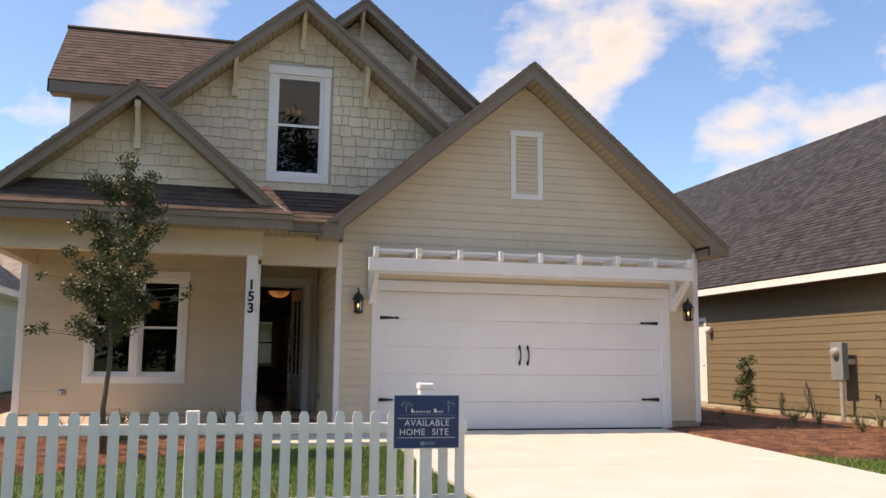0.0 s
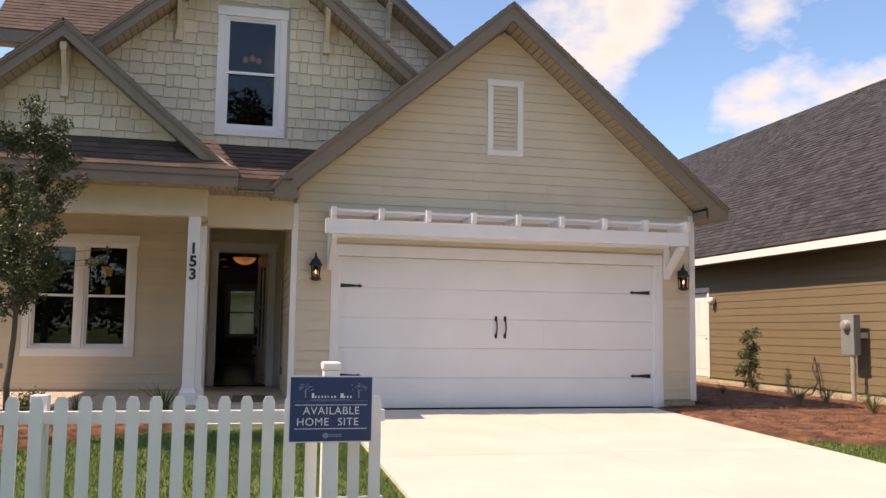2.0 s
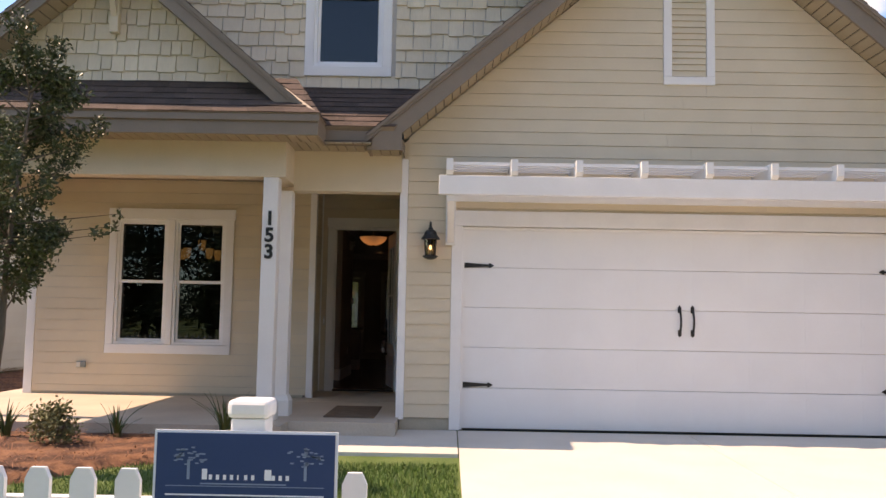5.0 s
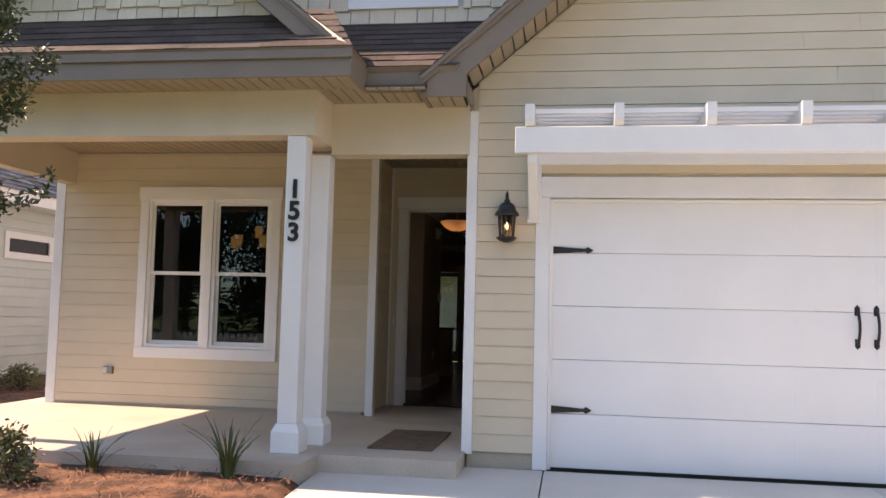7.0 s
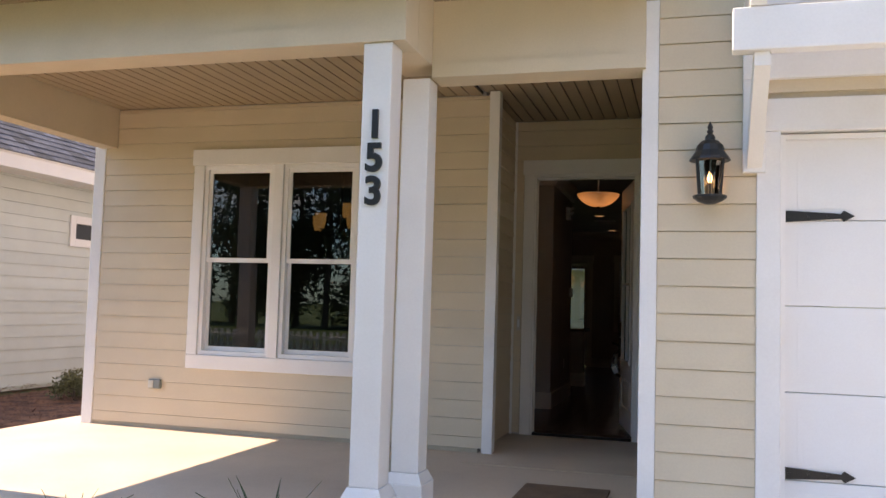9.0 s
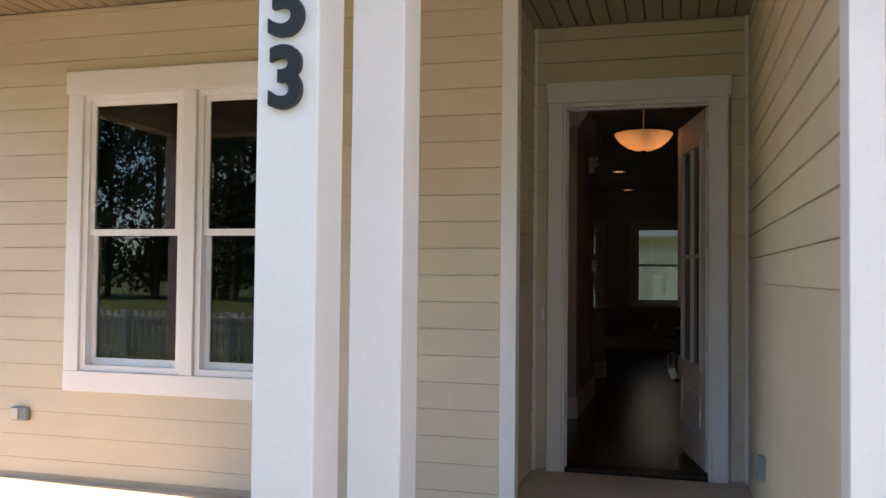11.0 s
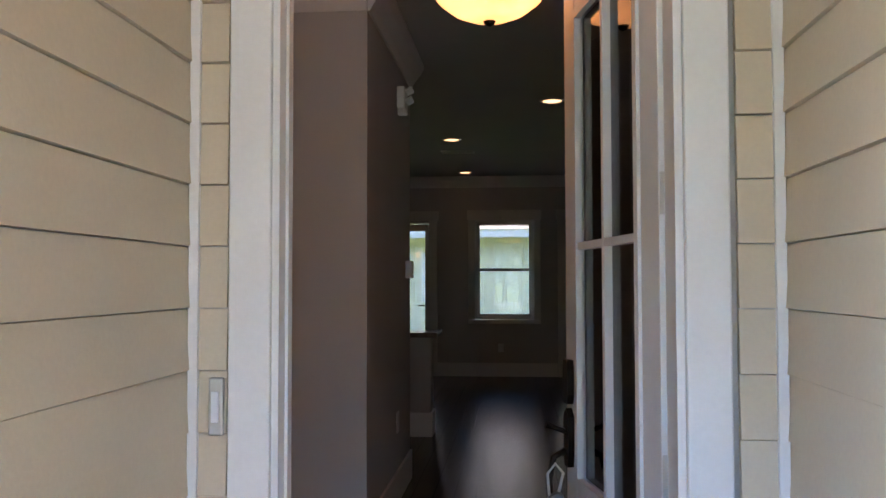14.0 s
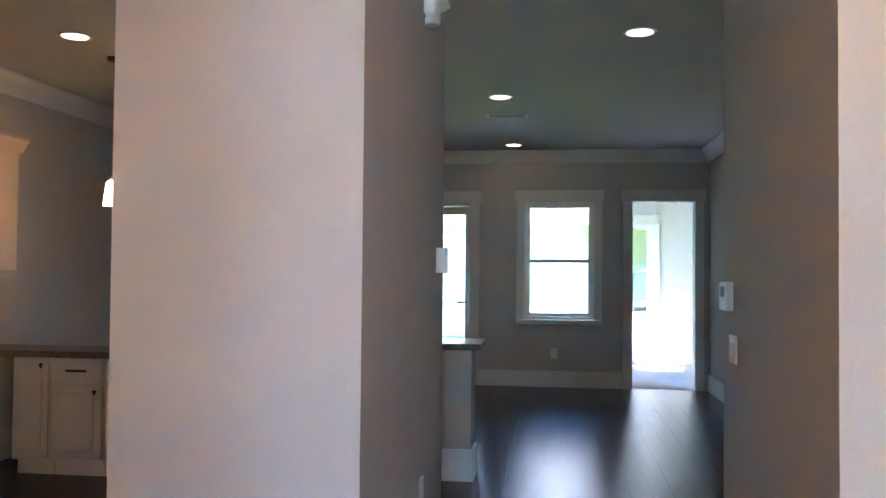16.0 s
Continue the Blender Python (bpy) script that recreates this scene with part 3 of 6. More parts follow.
def strap(x0, sgn, z):
    b = bmesh.new()
    pts = [(0, -0.03), (0.27, -0.012), (0.285, -0.028), (0.335, 0.0), (0.285, 0.028), (0.27, 0.012), (0, 0.03)]
    if sgn < 0:
        pts = [(-u, v) for u, v in pts][::-1]
    prism([(x0 + u, z + v) for u, v in pts], lambda u, zz, n: (u, GY + 0.064 - n, zz), 0.012, bm=b)
    for d in (0.03, 0.12, 0.21):
        box(x0 + sgn * d - 0.006, x0 + sgn * d + 0.006, GY + 0.045, GY + 0.052, z - 0.006, z + 0.006, bm=b)
    part("strap_hinge", b, BLACK, gdoor, "black iron spear strap hinge")


for z in (1.76, 0.475):
    strap(2.70, 1, z)
    strap(7.535, -1, z)
for x in (5.045, 5.185):
    b = tube([(x, GY + 0.058, 1.06), (x, GY + 0.02, 1.10), (x, GY + 0.0, 1.16), (x, GY + 0.0, 1.22), (x, GY + 0.02, 1.28), (x, GY + 0.058, 1.32)], [0.014, 0.012, 0.011, 0.011, 0.012, 0.014])
    prism([(x - 0.02, 1.04), (x, 1.02), (x + 0.02, 1.04), (x + 0.02, 1.10), (x - 0.02, 1.10)], lambda u, z, n: (u, GY + 0.064 - n, z), 0.006, bm=b)
    prism([(x - 0.02, 1.28), (x + 0.02, 1.28), (x + 0.02, 1.34), (x, 1.365), (x - 0.02, 1.34)], lambda u, z, n: (u, GY + 0.064 - n, z), 0.006, bm=b)
    part("pull_handle", b, BLACK, gdoor, "black iron pull handle")

vent = thing("gable_vent", "white framed louvred vent with cream slats", "vent")
for r in ((4.862, 4.952, GY - 0.035, GY, 3.867, 4.85), (5.334, 5.424, GY - 0.035, GY, 3.867, 4.85), (4.862, 5.424, GY - 0.035, GY, 3.775, 3.865), (4.852, 5.434, GY - 0.04, GY, 4.852, 4.951)):
    part("vent_frame", box(*r, 0.004), WHITE, vent)
for i in range(14):
    z = 3.87 + i * 0.07
    part("slat", prism([(4.955, z), (5.331, z), (5.331, z + 0.066), (4.955, z + 0.066)], lambda u, zz, n: (u, GY - 0.006 + n, zz), 0.0, front=lambda zz, z=z: -0.018 + 0.25 * (zz - z)), CREAM, vent)

# ---- pergola over the garage door ----
perg = thing("pergola", "white trellis shelf on brackets over the garage door", "pergola", at=(5.17, GY, 2.5))
part("beam", box(2.425, 7.88, 11.99, 12.075, 2.445, 2.645, 0.006), WHITE, perg)
part("ledger", box(2.50, 7.82, GY - 0.055, GY - 0.018, 2.445, 2.645, 0.004), WHITE, perg)
for i in range(9):
    x = 2.535 + i * 0.6625
    part("rafter", prism([(11.95, 2.69), (11.98, 2.647), (GY - 0.018, 2.647), (GY - 0.018, 2.81), (11.95, 2.81)], lambda u, z, n: (x - 0.035 + n, u, z), 0.07), WHITE, perg)
for k in range(4):
    for i in range(8):
        x = 2.535 + i * 0.6625
        y = 12.06 + k * 0.125
        part("slat", box(x + 0.036, x + 0.6265, y, y + 0.05, 2.76, 2.795), WHITE, perg)
for x in (2.555, 7.785):
    part("bracket", box(x - 0.055, x + 0.055, GY - 0.055, GY - 0.018, 1.97, 2.444, 0.005), WHITE, perg)
    brace = [(GY - 0.056, 1.99), (12.02, 2.38), (12.02, 2.444), (12.12, 2.444), (GY - 0.056, 2.14)]
    part("brace", prism(brace, lambda u, z, n: (x - 0.035 + n, u, z), 0.07), WHITE, perg)

# ---- porch: columns, beams, ceiling, slab ----
slab = thing("porch_floor", "tan concrete porch slab with a low step", "porch floor", kind="structure")
part("slab", prism([(-3.3, 11.62), (0.95, 11.62), (0.95, 12.03), (2.028, 12.03), (2.028, 16.0), (-3.3, 16.0)], lambda u, v, n: (u, v, FLOOR - n), 0.25), PORCHC, slab)

ENT = thing("porch_beam", "cream boxed beam round the porch", "beam", kind="structure")
part("front_beam", box(-2.92, 0.845, 12.03, 12.24, 2.60, 3.0, 0.004), BEAMC, ENT)
part("band", box(-2.925, 0.85, 12.018, 12.029, 2.60, 2.70), BEAMC, ENT)
part("return_beam", box(0.62, 0.845, 12.241, 12.70, 2.60, 3.0), BEAMC, ENT)
part("entry_beam", box(0.846, 2.016, 12.50, 12.70, 2.53, 3.0), BEAMC, ENT)
part("band", box(0.85, 2.016, 12.488, 12.499, 2.53, 2.61), BEAMC, ENT)
part("side_beam", box(-2.92, -2.76, 12.241, BY - 0.02, 2.60, 3.0), BEAMC, ENT)
ceil = bmesh.new()
soffit_strips(ceil, -2.759, 0.639, 12.241, BY - 0.002, 2.955, "x", 0.105)
soffit_strips(ceil, 0.641, 2.028, 12.702, DY - 0.002, 2.985, "x", 0.105)
tagged(finish("ceiling_porch", ceil, (SOFFIT, GROOVE_SHADE)), "tan grooved porch ceiling boards", "ceiling", kind="structure")
eaves = bmesh.new()
soffit_strips(eaves, -3.15, 1.20, 11.632, 12.028, 2.965, "x", 0.1)
soffit_strips(eaves, 0.847, 1.72, 12.03, 12.497, 2.965, "x", 0.1)
soffit_strips(eaves, -3.15, -2.925, 12.03, 15.0, 2.965, "y", 0.1)
tagged(finish("soffit_porch", eaves, (SOFFIT, GROOVE_SHADE)), "tan grooved vinyl soffit under porch eave", "soffit", kind="structure")
number_column = None
for x0, y0, lab in ((0.618, 12.035, "white square porch column with black house numbers"), (0.680, 12.49, "white square porch column beside the entry"), (-2.90, 12.035, "white square porch column at the porch corner")):
    col = thing("porch_column", lab, "column", "porch columns", at=(x0 + 0.1, y0 + 0.1, FLOOR))
    top = 2.599 if y0 < 12.4 else 2.529
    part("shaft", box(x0, x0 + 0.158, y0, y0 + 0.158, 0.34, top, 0.006), WHITE, col)
    part("base", box(x0 - 0.035, x0 + 0.193, y0 - 0.035, y0 + 0.193, FLOOR, 0.285, 0.006), WHITE, col)
    taper = bmesh.new()
    lo = [taper.verts.new((x0 + a, y0 + c, 0.286)) for a, c in ((-0.03, -0.03), (0.188, -0.03), (0.188, 0.188), (-0.03, 0.188))]
    hi = [taper.verts.new((x0 + a, y0 + c, 0.339)) for a, c in ((-0.006, -0.006), (0.164, -0.006), (0.164, 0.164), (-0.006, 0.164))]
    taper.faces.new(lo[::-1]), taper.faces.new(hi)
    for i in range(4):
        taper.faces.new((lo[i], lo[(i + 1) % 4], hi[(i + 1) % 4], hi[i]))
    part("base_cap", taper, WHITE, col)
    number_column = number_column or col
for ch, z in (("1", 2.165), ("5", 1.993), ("3", 1.822)):
    lettering("house_number", ch, 0.2, pose(0.698, 12.027, z, 90), BLACK, number_column, 0.008, 0.006)

# porch roof: skirt, gable, fascias
proof = thing("porch_roof", "brown shingle porch roof with a shingled gable", "roof", kind="structure")
part("front_fascia", box(-3.19, 1.235, 11.60, 11.631, 2.95, 3.13, 0.004), FASCIA, proof)
part("drip_edge", box(-3.20, 1.245, 11.575, 11.599, 3.085, 3.15, 0.003), FASCIA, proof)
part("side_fascia", boxes((1.204, 1.235, 11.632, 12.10, 2.955, 3.13), (1.204, 1.72, 12.10, 12.131, 2.955, 3.11), (-3.19, -3.155, 11.632, 15.4, 2.955, 3.13)), FASCIA, proof)
roof_plane("skirt_roof", [(-3.2, 11.57, 3.165), (1.25, 11.57, 3.165), (0.9, 12.2, 3.68), (-2.9, 12.2, 3.68)], BROWNROOF, proof, 0.05, 0.13, seed=21, lower=FASCIA)
roof_plane("entry_roof", [(0.75, 12.07, 3.15), (1.95, 12.07, 3.15), (2.6, 12.86, 3.80), (0.2, 12.86, 3.80)], BROWNROOF, proof, 0.05, 0.13, seed=22, lower=FASCIA)
roof_plane("side_roof", [(1.24, 11.57, 3.165), (1.24, 12.85, 3.165), (0.3, 12.85, 3.95), (0.3, 12.3, 3.95)], BROWNROOF, proof, 0.05, 0.13, seed=23, lower=FASCIA)
roof_plane("left_roof", [(-3.2, 15.6, 3.165), (-3.2, 11.57, 3.165), (-2.0, 12.7, 4.2), (-2.0, 15.6, 4.2)], BROWNROOF, proof, 0.05, 0.13, seed=24, lower=FASCIA)
PG = thing("wall_porch_gable", "cream staggered shingle siding in the porch gable", "wall", kind="structure")
part("wall_core", prism([(-2.75, 3.50), (0.75, 3.50), (-1.0, 4.90)], lambda u, z, n: (u, 12.12 + n, z), 0.1), SHAKE, PG)
gable_front(proof, -1.0, 5.03, 0.857, -3.08, 1.08, 11.74, 12.10, board=0.21)
gable_roof(proof, -1.0, 5.03, 0.857, -3.08, 1.08, 11.74, 13.2, BROWNROOF, 31)
shakes(PG, (-2.75, 12.12), (0.75, 12.12), 3.56, 4.84, SHAKE, (), [(-0.857, 1, 3.325), (0.857, 1, 6.325)], seed=3)


def corbel(x, y0, y1, ztop, tall, parent):
    """A slender painted gable bracket: post on the wall, short arm under the rake."""
    b = box(x - 0.045, x + 0.045, y1 - 0.09, y1 - 0.022, ztop - tall, ztop - 0.05)
    prism([(y1 - 0.09, ztop - 0.1), (y0 + 0.05, ztop - 0.1), (y0 + 0.05, ztop), (y1 - 0.03, ztop), (y1 - 0.03, ztop - 0.02)], lambda u, z, n: (x - 0.04 + n, u, z), 0.08, bm=b)
    prism([(y1 - 0.09, ztop - tall * 0.75), (y1 - 0.09, ztop - tall * 0.55), (y0 + 0.14, ztop - 0.1), (y0 + 0.06, ztop - 0.1)], lambda u, z, n: (x - 0.03 + n, u, z), 0.06, bm=b)
    t = tagged(finish("gable_bracket", b, BEAMC), "cream painted timber bracket under the gable rake", "bracket", "gable brackets")
    return t


corbel(-1.0, 11.74, 12.10, 4.76, 0.66, PG)

# ---- upper storey gable with window ----
UP = thing("wall_upper", "cream staggered shingle siding round an upper window", "wall", kind="structure")
UY = 12.82
for poly in ([(-1.9, 3.2), (0.93, 3.2), (0.93, 6.20), (-1.9, 3.83)], [(1.85, 3.2), (4.6, 3.2), (4.6, 3.91), (1.85, 6.22)], [(0.93, 3.2), (1.85, 3.2), (1.85, 3.98), (0.93, 3.98)], [(0.93, 5.73), (1.85, 5.73), (1.85, 6.22), (1.4, 6.59), (0.93, 6.20)]):
    part("wall_core", prism(poly, lambda u, z, n: (u, UY + n, z), 0.12), GREIGE, UP)
uroof = thing("upper_roof", "brown shingle roof over the upper gable", "roof", kind="structure")
gable_front(uroof, 1.4, 6.85, 0.84, -1.75, 3.82, 12.40, UY - 0.02, board=0.21)
gable_roof(uroof, 1.4, 6.85, 0.84, -1.75, 3.82, 12.40, 18.0, BROWNROOF, 41)
shakes(UP, (-1.9, UY), (4.6, UY), 3.57, 6.66, SHAKE, [(2.77, 3.80, 3.91, 5.83)], [(-0.84, 1, 3.87), (0.84, 1, 9.41)], seed=5)
for x, zt in ((1.39, 6.76), (0.34, 5.90), (2.43, 5.88)):
    corbel(x, 12.40, UY, zt, 0.68, UP)

# ---- main roof behind: right gable and the cross roof to its left ----
BACKG = thing("wall_main_gable", "cream shingle siding in the rear gable", "wall", kind="structure")
part("wall_core", prism([(-0.6, 4.8), (6.2, 4.8), (6.2, 5.06), (2.77, 7.95), (-0.6, 5.08)], lambda u, z, n: (u, 15.75 + n, z), 0.12), SHAKE, BACKG)
mroof = thing("main_roof", "brown shingle main roof with taupe rakes", "roof", kind="structure")
gable_front(mroof, 2.77, 8.2, 0.84, 1.2, 6.5, 15.30, 15.73, board=0.21)
gable_roof(mroof, 2.77, 8.2, 0.84, -0.9, 6.5, 15.30, 25.6, BROWNROOF, 51)
shakes(BACKG, (2.3, 15.75), (6.0, 15.75), 5.6, 7.95, SHAKE, (), [(-0.84, 1, 7.955 - 0.84 * 0.47), (0.84, 1, 7.955 + 0.84 * 0.47)], seed=9)
for x, zt in ((2.74, 8.06), (3.80, 7.18)):
    corbel(x, 15.30, 15.75, zt, 0.68, BACKG)
xroof = thing("cross_roof", "brown architectural shingle roof at the house's side", "roof", kind="structure")
roof_plane("roof_slope", [(-3.22, 16.55, 6.42), (3.0, 16.55, 6.42), (3.0, 18.2, 8.08), (-3.22, 18.2, 8.08)], BROWNROOF, xroof, 0.1, 0.13, seed=61, lower=FASCIA)
roof_plane("roof_slope", [(-3.22, 20.0, 6.42), (3.0, 20.0, 6.42), (3.0, 18.2, 8.08), (-3.22, 18.2, 8.08)], BROWNROOF, xroof, 0.1, 0.2, seed=62, lower=FASCIA)
part("fascia", boxes((-3.22, 0.5, 16.56, 16.60, 6.18, 6.40)), FASCIA, xroof)
part("ridge_cap", tube([(-3.24, 18.2, 8.10), (3.0, 18.2, 8.10)], 0.05, 6), BROWNROOF, xroof)
part("gable_rake", prism([(16.56, 6.40), (18.2, 8.06), (20.0, 6.40), (20.0, 6.18), (18.2, 7.82), (16.56, 6.18)], lambda u, z, n: (-3.22 + n, u, z), 0.03), FASCIA, xroof)
XW = thing("wall_upper_side", "cream shingle siding under the side roof", "wall", kind="structure")
part("wall_core", boxes((-2.84, 0.4, 16.9, 17.0, 3.0, 6.3), (-2.84, -2.74, 17.0, 19.6, 3.0, 6.3)), SHAKE, XW)
part("eave_soffit", boxes((-3.18, 0.5, 16.6, 16.9, 6.17, 6.19)), SOFFIT, XW)
shakes(XW, (-2.84, 16.9), (-0.6, 16.9), 5.0, 6.16, SHAKE, (), (), seed=13)

# ---- bay wall, entry recess ----
bay = thing("wall_porch", "cream lapped siding behind the porch", "wall", kind="structure")
WX0, WX1, WZ0, WZ1 = -1.85, -0.405, 0.777, 2.425
part("wall_core", boxes((BX0, WX0, BY, BY + 0.14, -0.1, 3.0), (WX1, BX1, BY, BY + 0.14, -0.1, 3.0), (WX0, WX1, BY, BY + 0.14, -0.1, WZ0), (WX0, WX1, BY, BY + 0.14, WZ1, 3.0)), GREIGE, bay)
clapboards(bay, (BX0, BY), (BX1, BY), 0.155, 2.95, CREAM, [(WX0 - 0.11 - BX0, WX1 + 0.10 - BX0, 0.66, 2.565)], u0=0.10, u1=BX1 - BX0 + 0.033, first=0.087)
part("base_strip", box(BX0, BX1, BY - 0.012, BY - 0.001, FLOOR, 0.152), FOUND, bay)
part("corner_board", box(BX0 - 0.012, BX0 + 0.098, BY - 0.028, BY + 0.1, FLOOR, 2.95, 0.004), WHITE, bay, "white corner board")
part("corner_board", box(BX1 + 0.035, BX1 + 0.12, BY - 0.028, BY + 0.07, FLOOR, 2.98, 0.004), WHITE, bay, "white corner board")
rec = thing("wall_entry", "cream lapped siding in the entry recess", "wall", kind="structure")
OX0, OX1, OZ1 = 0.888, 1.776, 2.48
part("wall_core", boxes((BX1 - 0.13, BX1, BY + 0.141, DY, -0.1, 3.0), (0.52, 0.872, DY, DY + 0.068, -0.1, 3.0), (0.52, OX0, DY + 0.068, DY + 0.14, 2.7, 3.0), (OX1, RX + 0.2, DY, DY + 0.14, -0.1, 3.0), (OX0, OX1, DY, DY + 0.14, OZ1, 3.0), (RX, RX + 0.13, GY + 0.145, DY - 0.001, -0.1, 3.0)), GREIGE, rec)
clapboards(rec, (BX1, BY + 0.071), (BX1, DY), 0.135, 2.98, CREAM, u1=DY - BY - 0.071 - 0.02, first=0.08)
clapboards(rec, (BX1 + 0.02, DY), (RX - 0.02, DY), 0.135, 2.98, CREAM, [(0.085, 1.22, -1, 2.62)], first=0.08)
clapboards(rec, (RX, DY), (RX, GY + 0.11), 0.135, 2.98, CREAM, u0=0.02, first=0.08)
part("inner_trim", boxes((BX1 + 0.018, BX1 + 0.04, DY - 0.03, DY - 0.016, FLOOR, 2.98), (RX - 0.04, RX - 0.018, DY - 0.03, DY - 0.016, FLOOR, 2.98)), WHITE, rec)

fcase = thing("front_door_casing", "white flat casing round the front door", "trim", kind="structure")
part("casing_leg", box(0.777, 0.873, DY - 0.034, DY, FLOOR, 2.484, 0.004), WHITE, fcase)
part("casing_leg", box(1.790, 1.887, DY - 0.034, DY, FLOOR, 2.484, 0.004), WHITE, fcase)
part("head_casing", box(0.764, 1.906, DY - 0.04, DY, 2.486, 2.618, 0.004), WHITE, fcase)
part("jamb", boxes((0.874, 0.890, DY - 0.02, DY + 0.068, FLOOR, 2.459), (1.771, 1.789, DY - 0.02, DY + 0.138, FLOOR, 2.459), (0.874, 1.789, DY - 0.02, DY + 0.138, 2.46, 2.485)), WHITE, fcase)
part("stop", boxes((0.891, 0.898, DY + 0.03, DY + 0.066, FLOOR, 2.447), (0.891, 1.770, DY + 0.03, DY + 0.09, 2.448, 2.459)), WHITE, fcase)
part("threshold", box(0.891, 1.770, DY - 0.03, DY + 0.15, FLOOR, FLOOR + 0.025, 0.004), BRONZE, fcase)


# ---- windows and front door ----
def sash_window(name, label, x0, x1, z0, z1, y, parts=1, depth=0.09, pane=PANE, trim=WHITE, casing=0.10, head=0.14, sill=0.12, case_label="white flat window casing"):
    """Single-hung vinyl windows side by side in one casing; y is the wall's outer face."""
    w = thing(name, label, "window", kind="structure")
    yf = y - 0.034
    part("casing", box(x0 - casing, x0, yf, y + 0.02, z0, z1, 0.003), trim, w, case_label)
    part("casing", box(x1, x1 + casing, yf, y + 0.02, z0, z1, 0.003), trim, w)
    part("head_casing", box(x0 - casing - 0.015, x1 + casing + 0.015, yf - 0.008, y + 0.02, z1 + 0.001, z1 + head, 0.003), trim, w)
    part("window_sill", box(x0 - casing, x1 + casing, yf - 0.004, y + 0.02, z0 - sill, z0 - 0.001, 0.003), trim, w)
    gap = 0.085
    wide = (x1 - x0 - gap * (parts - 1)) / parts
    for i in range(parts):
        a = x0 + i * (wide + gap)
        c = a + wide
        if i:
            part("mullion", box(a - gap + 0.001, a - 0.001, yf, y + 0.06, z0 + 0.001, z1 - 0.001, 0.003), trim, w)
        f = 0.035
        fr = part("window_frame", boxes((a + 0.001, a + f, y - 0.012, y + depth, z0 + 0.001, z1 - 0.001), (c - f, c - 0.001, y - 0.012, y + depth, z0 + 0.001, z1 - 0.001), (a + f, c - f, y - 0.012, y + depth, z1 - f, z1 - 0.001), (a + f, c - f, y - 0.012, y + depth, z0 + 0.001, z0 + f)), VINYL, w)
        zm = z0 + (z1 - z0) * 0.5
        for lo, hi, yy in ((zm - 0.02, z1 - f - 0.001, y + 0.008), (z0 + f + 0.001, zm + 0.018, y + 0.042)):
            s = 0.03
            sash = part("sash", boxes((a + f + 0.001, a + f + s, yy, yy + 0.028, lo, hi), (c - f - s, c - f - 0.001, yy, yy + 0.028, lo, hi), (a + f + s, c - f - s, yy, yy + 0.028, hi - s, hi), (a + f + s, c - f - s, yy, yy + 0.028, lo, lo + s + 0.008)), VINYL, w)
            pn = part("pane", box(a + f + s - 0.003, c - f - s + 0.003, yy + 0.012, yy + 0.016, lo + s, hi - s + 0.003), pane, sash, "darkened glass pane")
            pn.visible_shadow = False
    return w


sash_window("window_1", "white twin single-hung window in flat white casing", WX0, WX1, WZ0, WZ1, BY, 2)
sash_window("window_2", "white single-hung upper window in flat casing", 0.967, 1.752, 4.0, 5.665, UY, 1, head=0.14, sill=0.11)


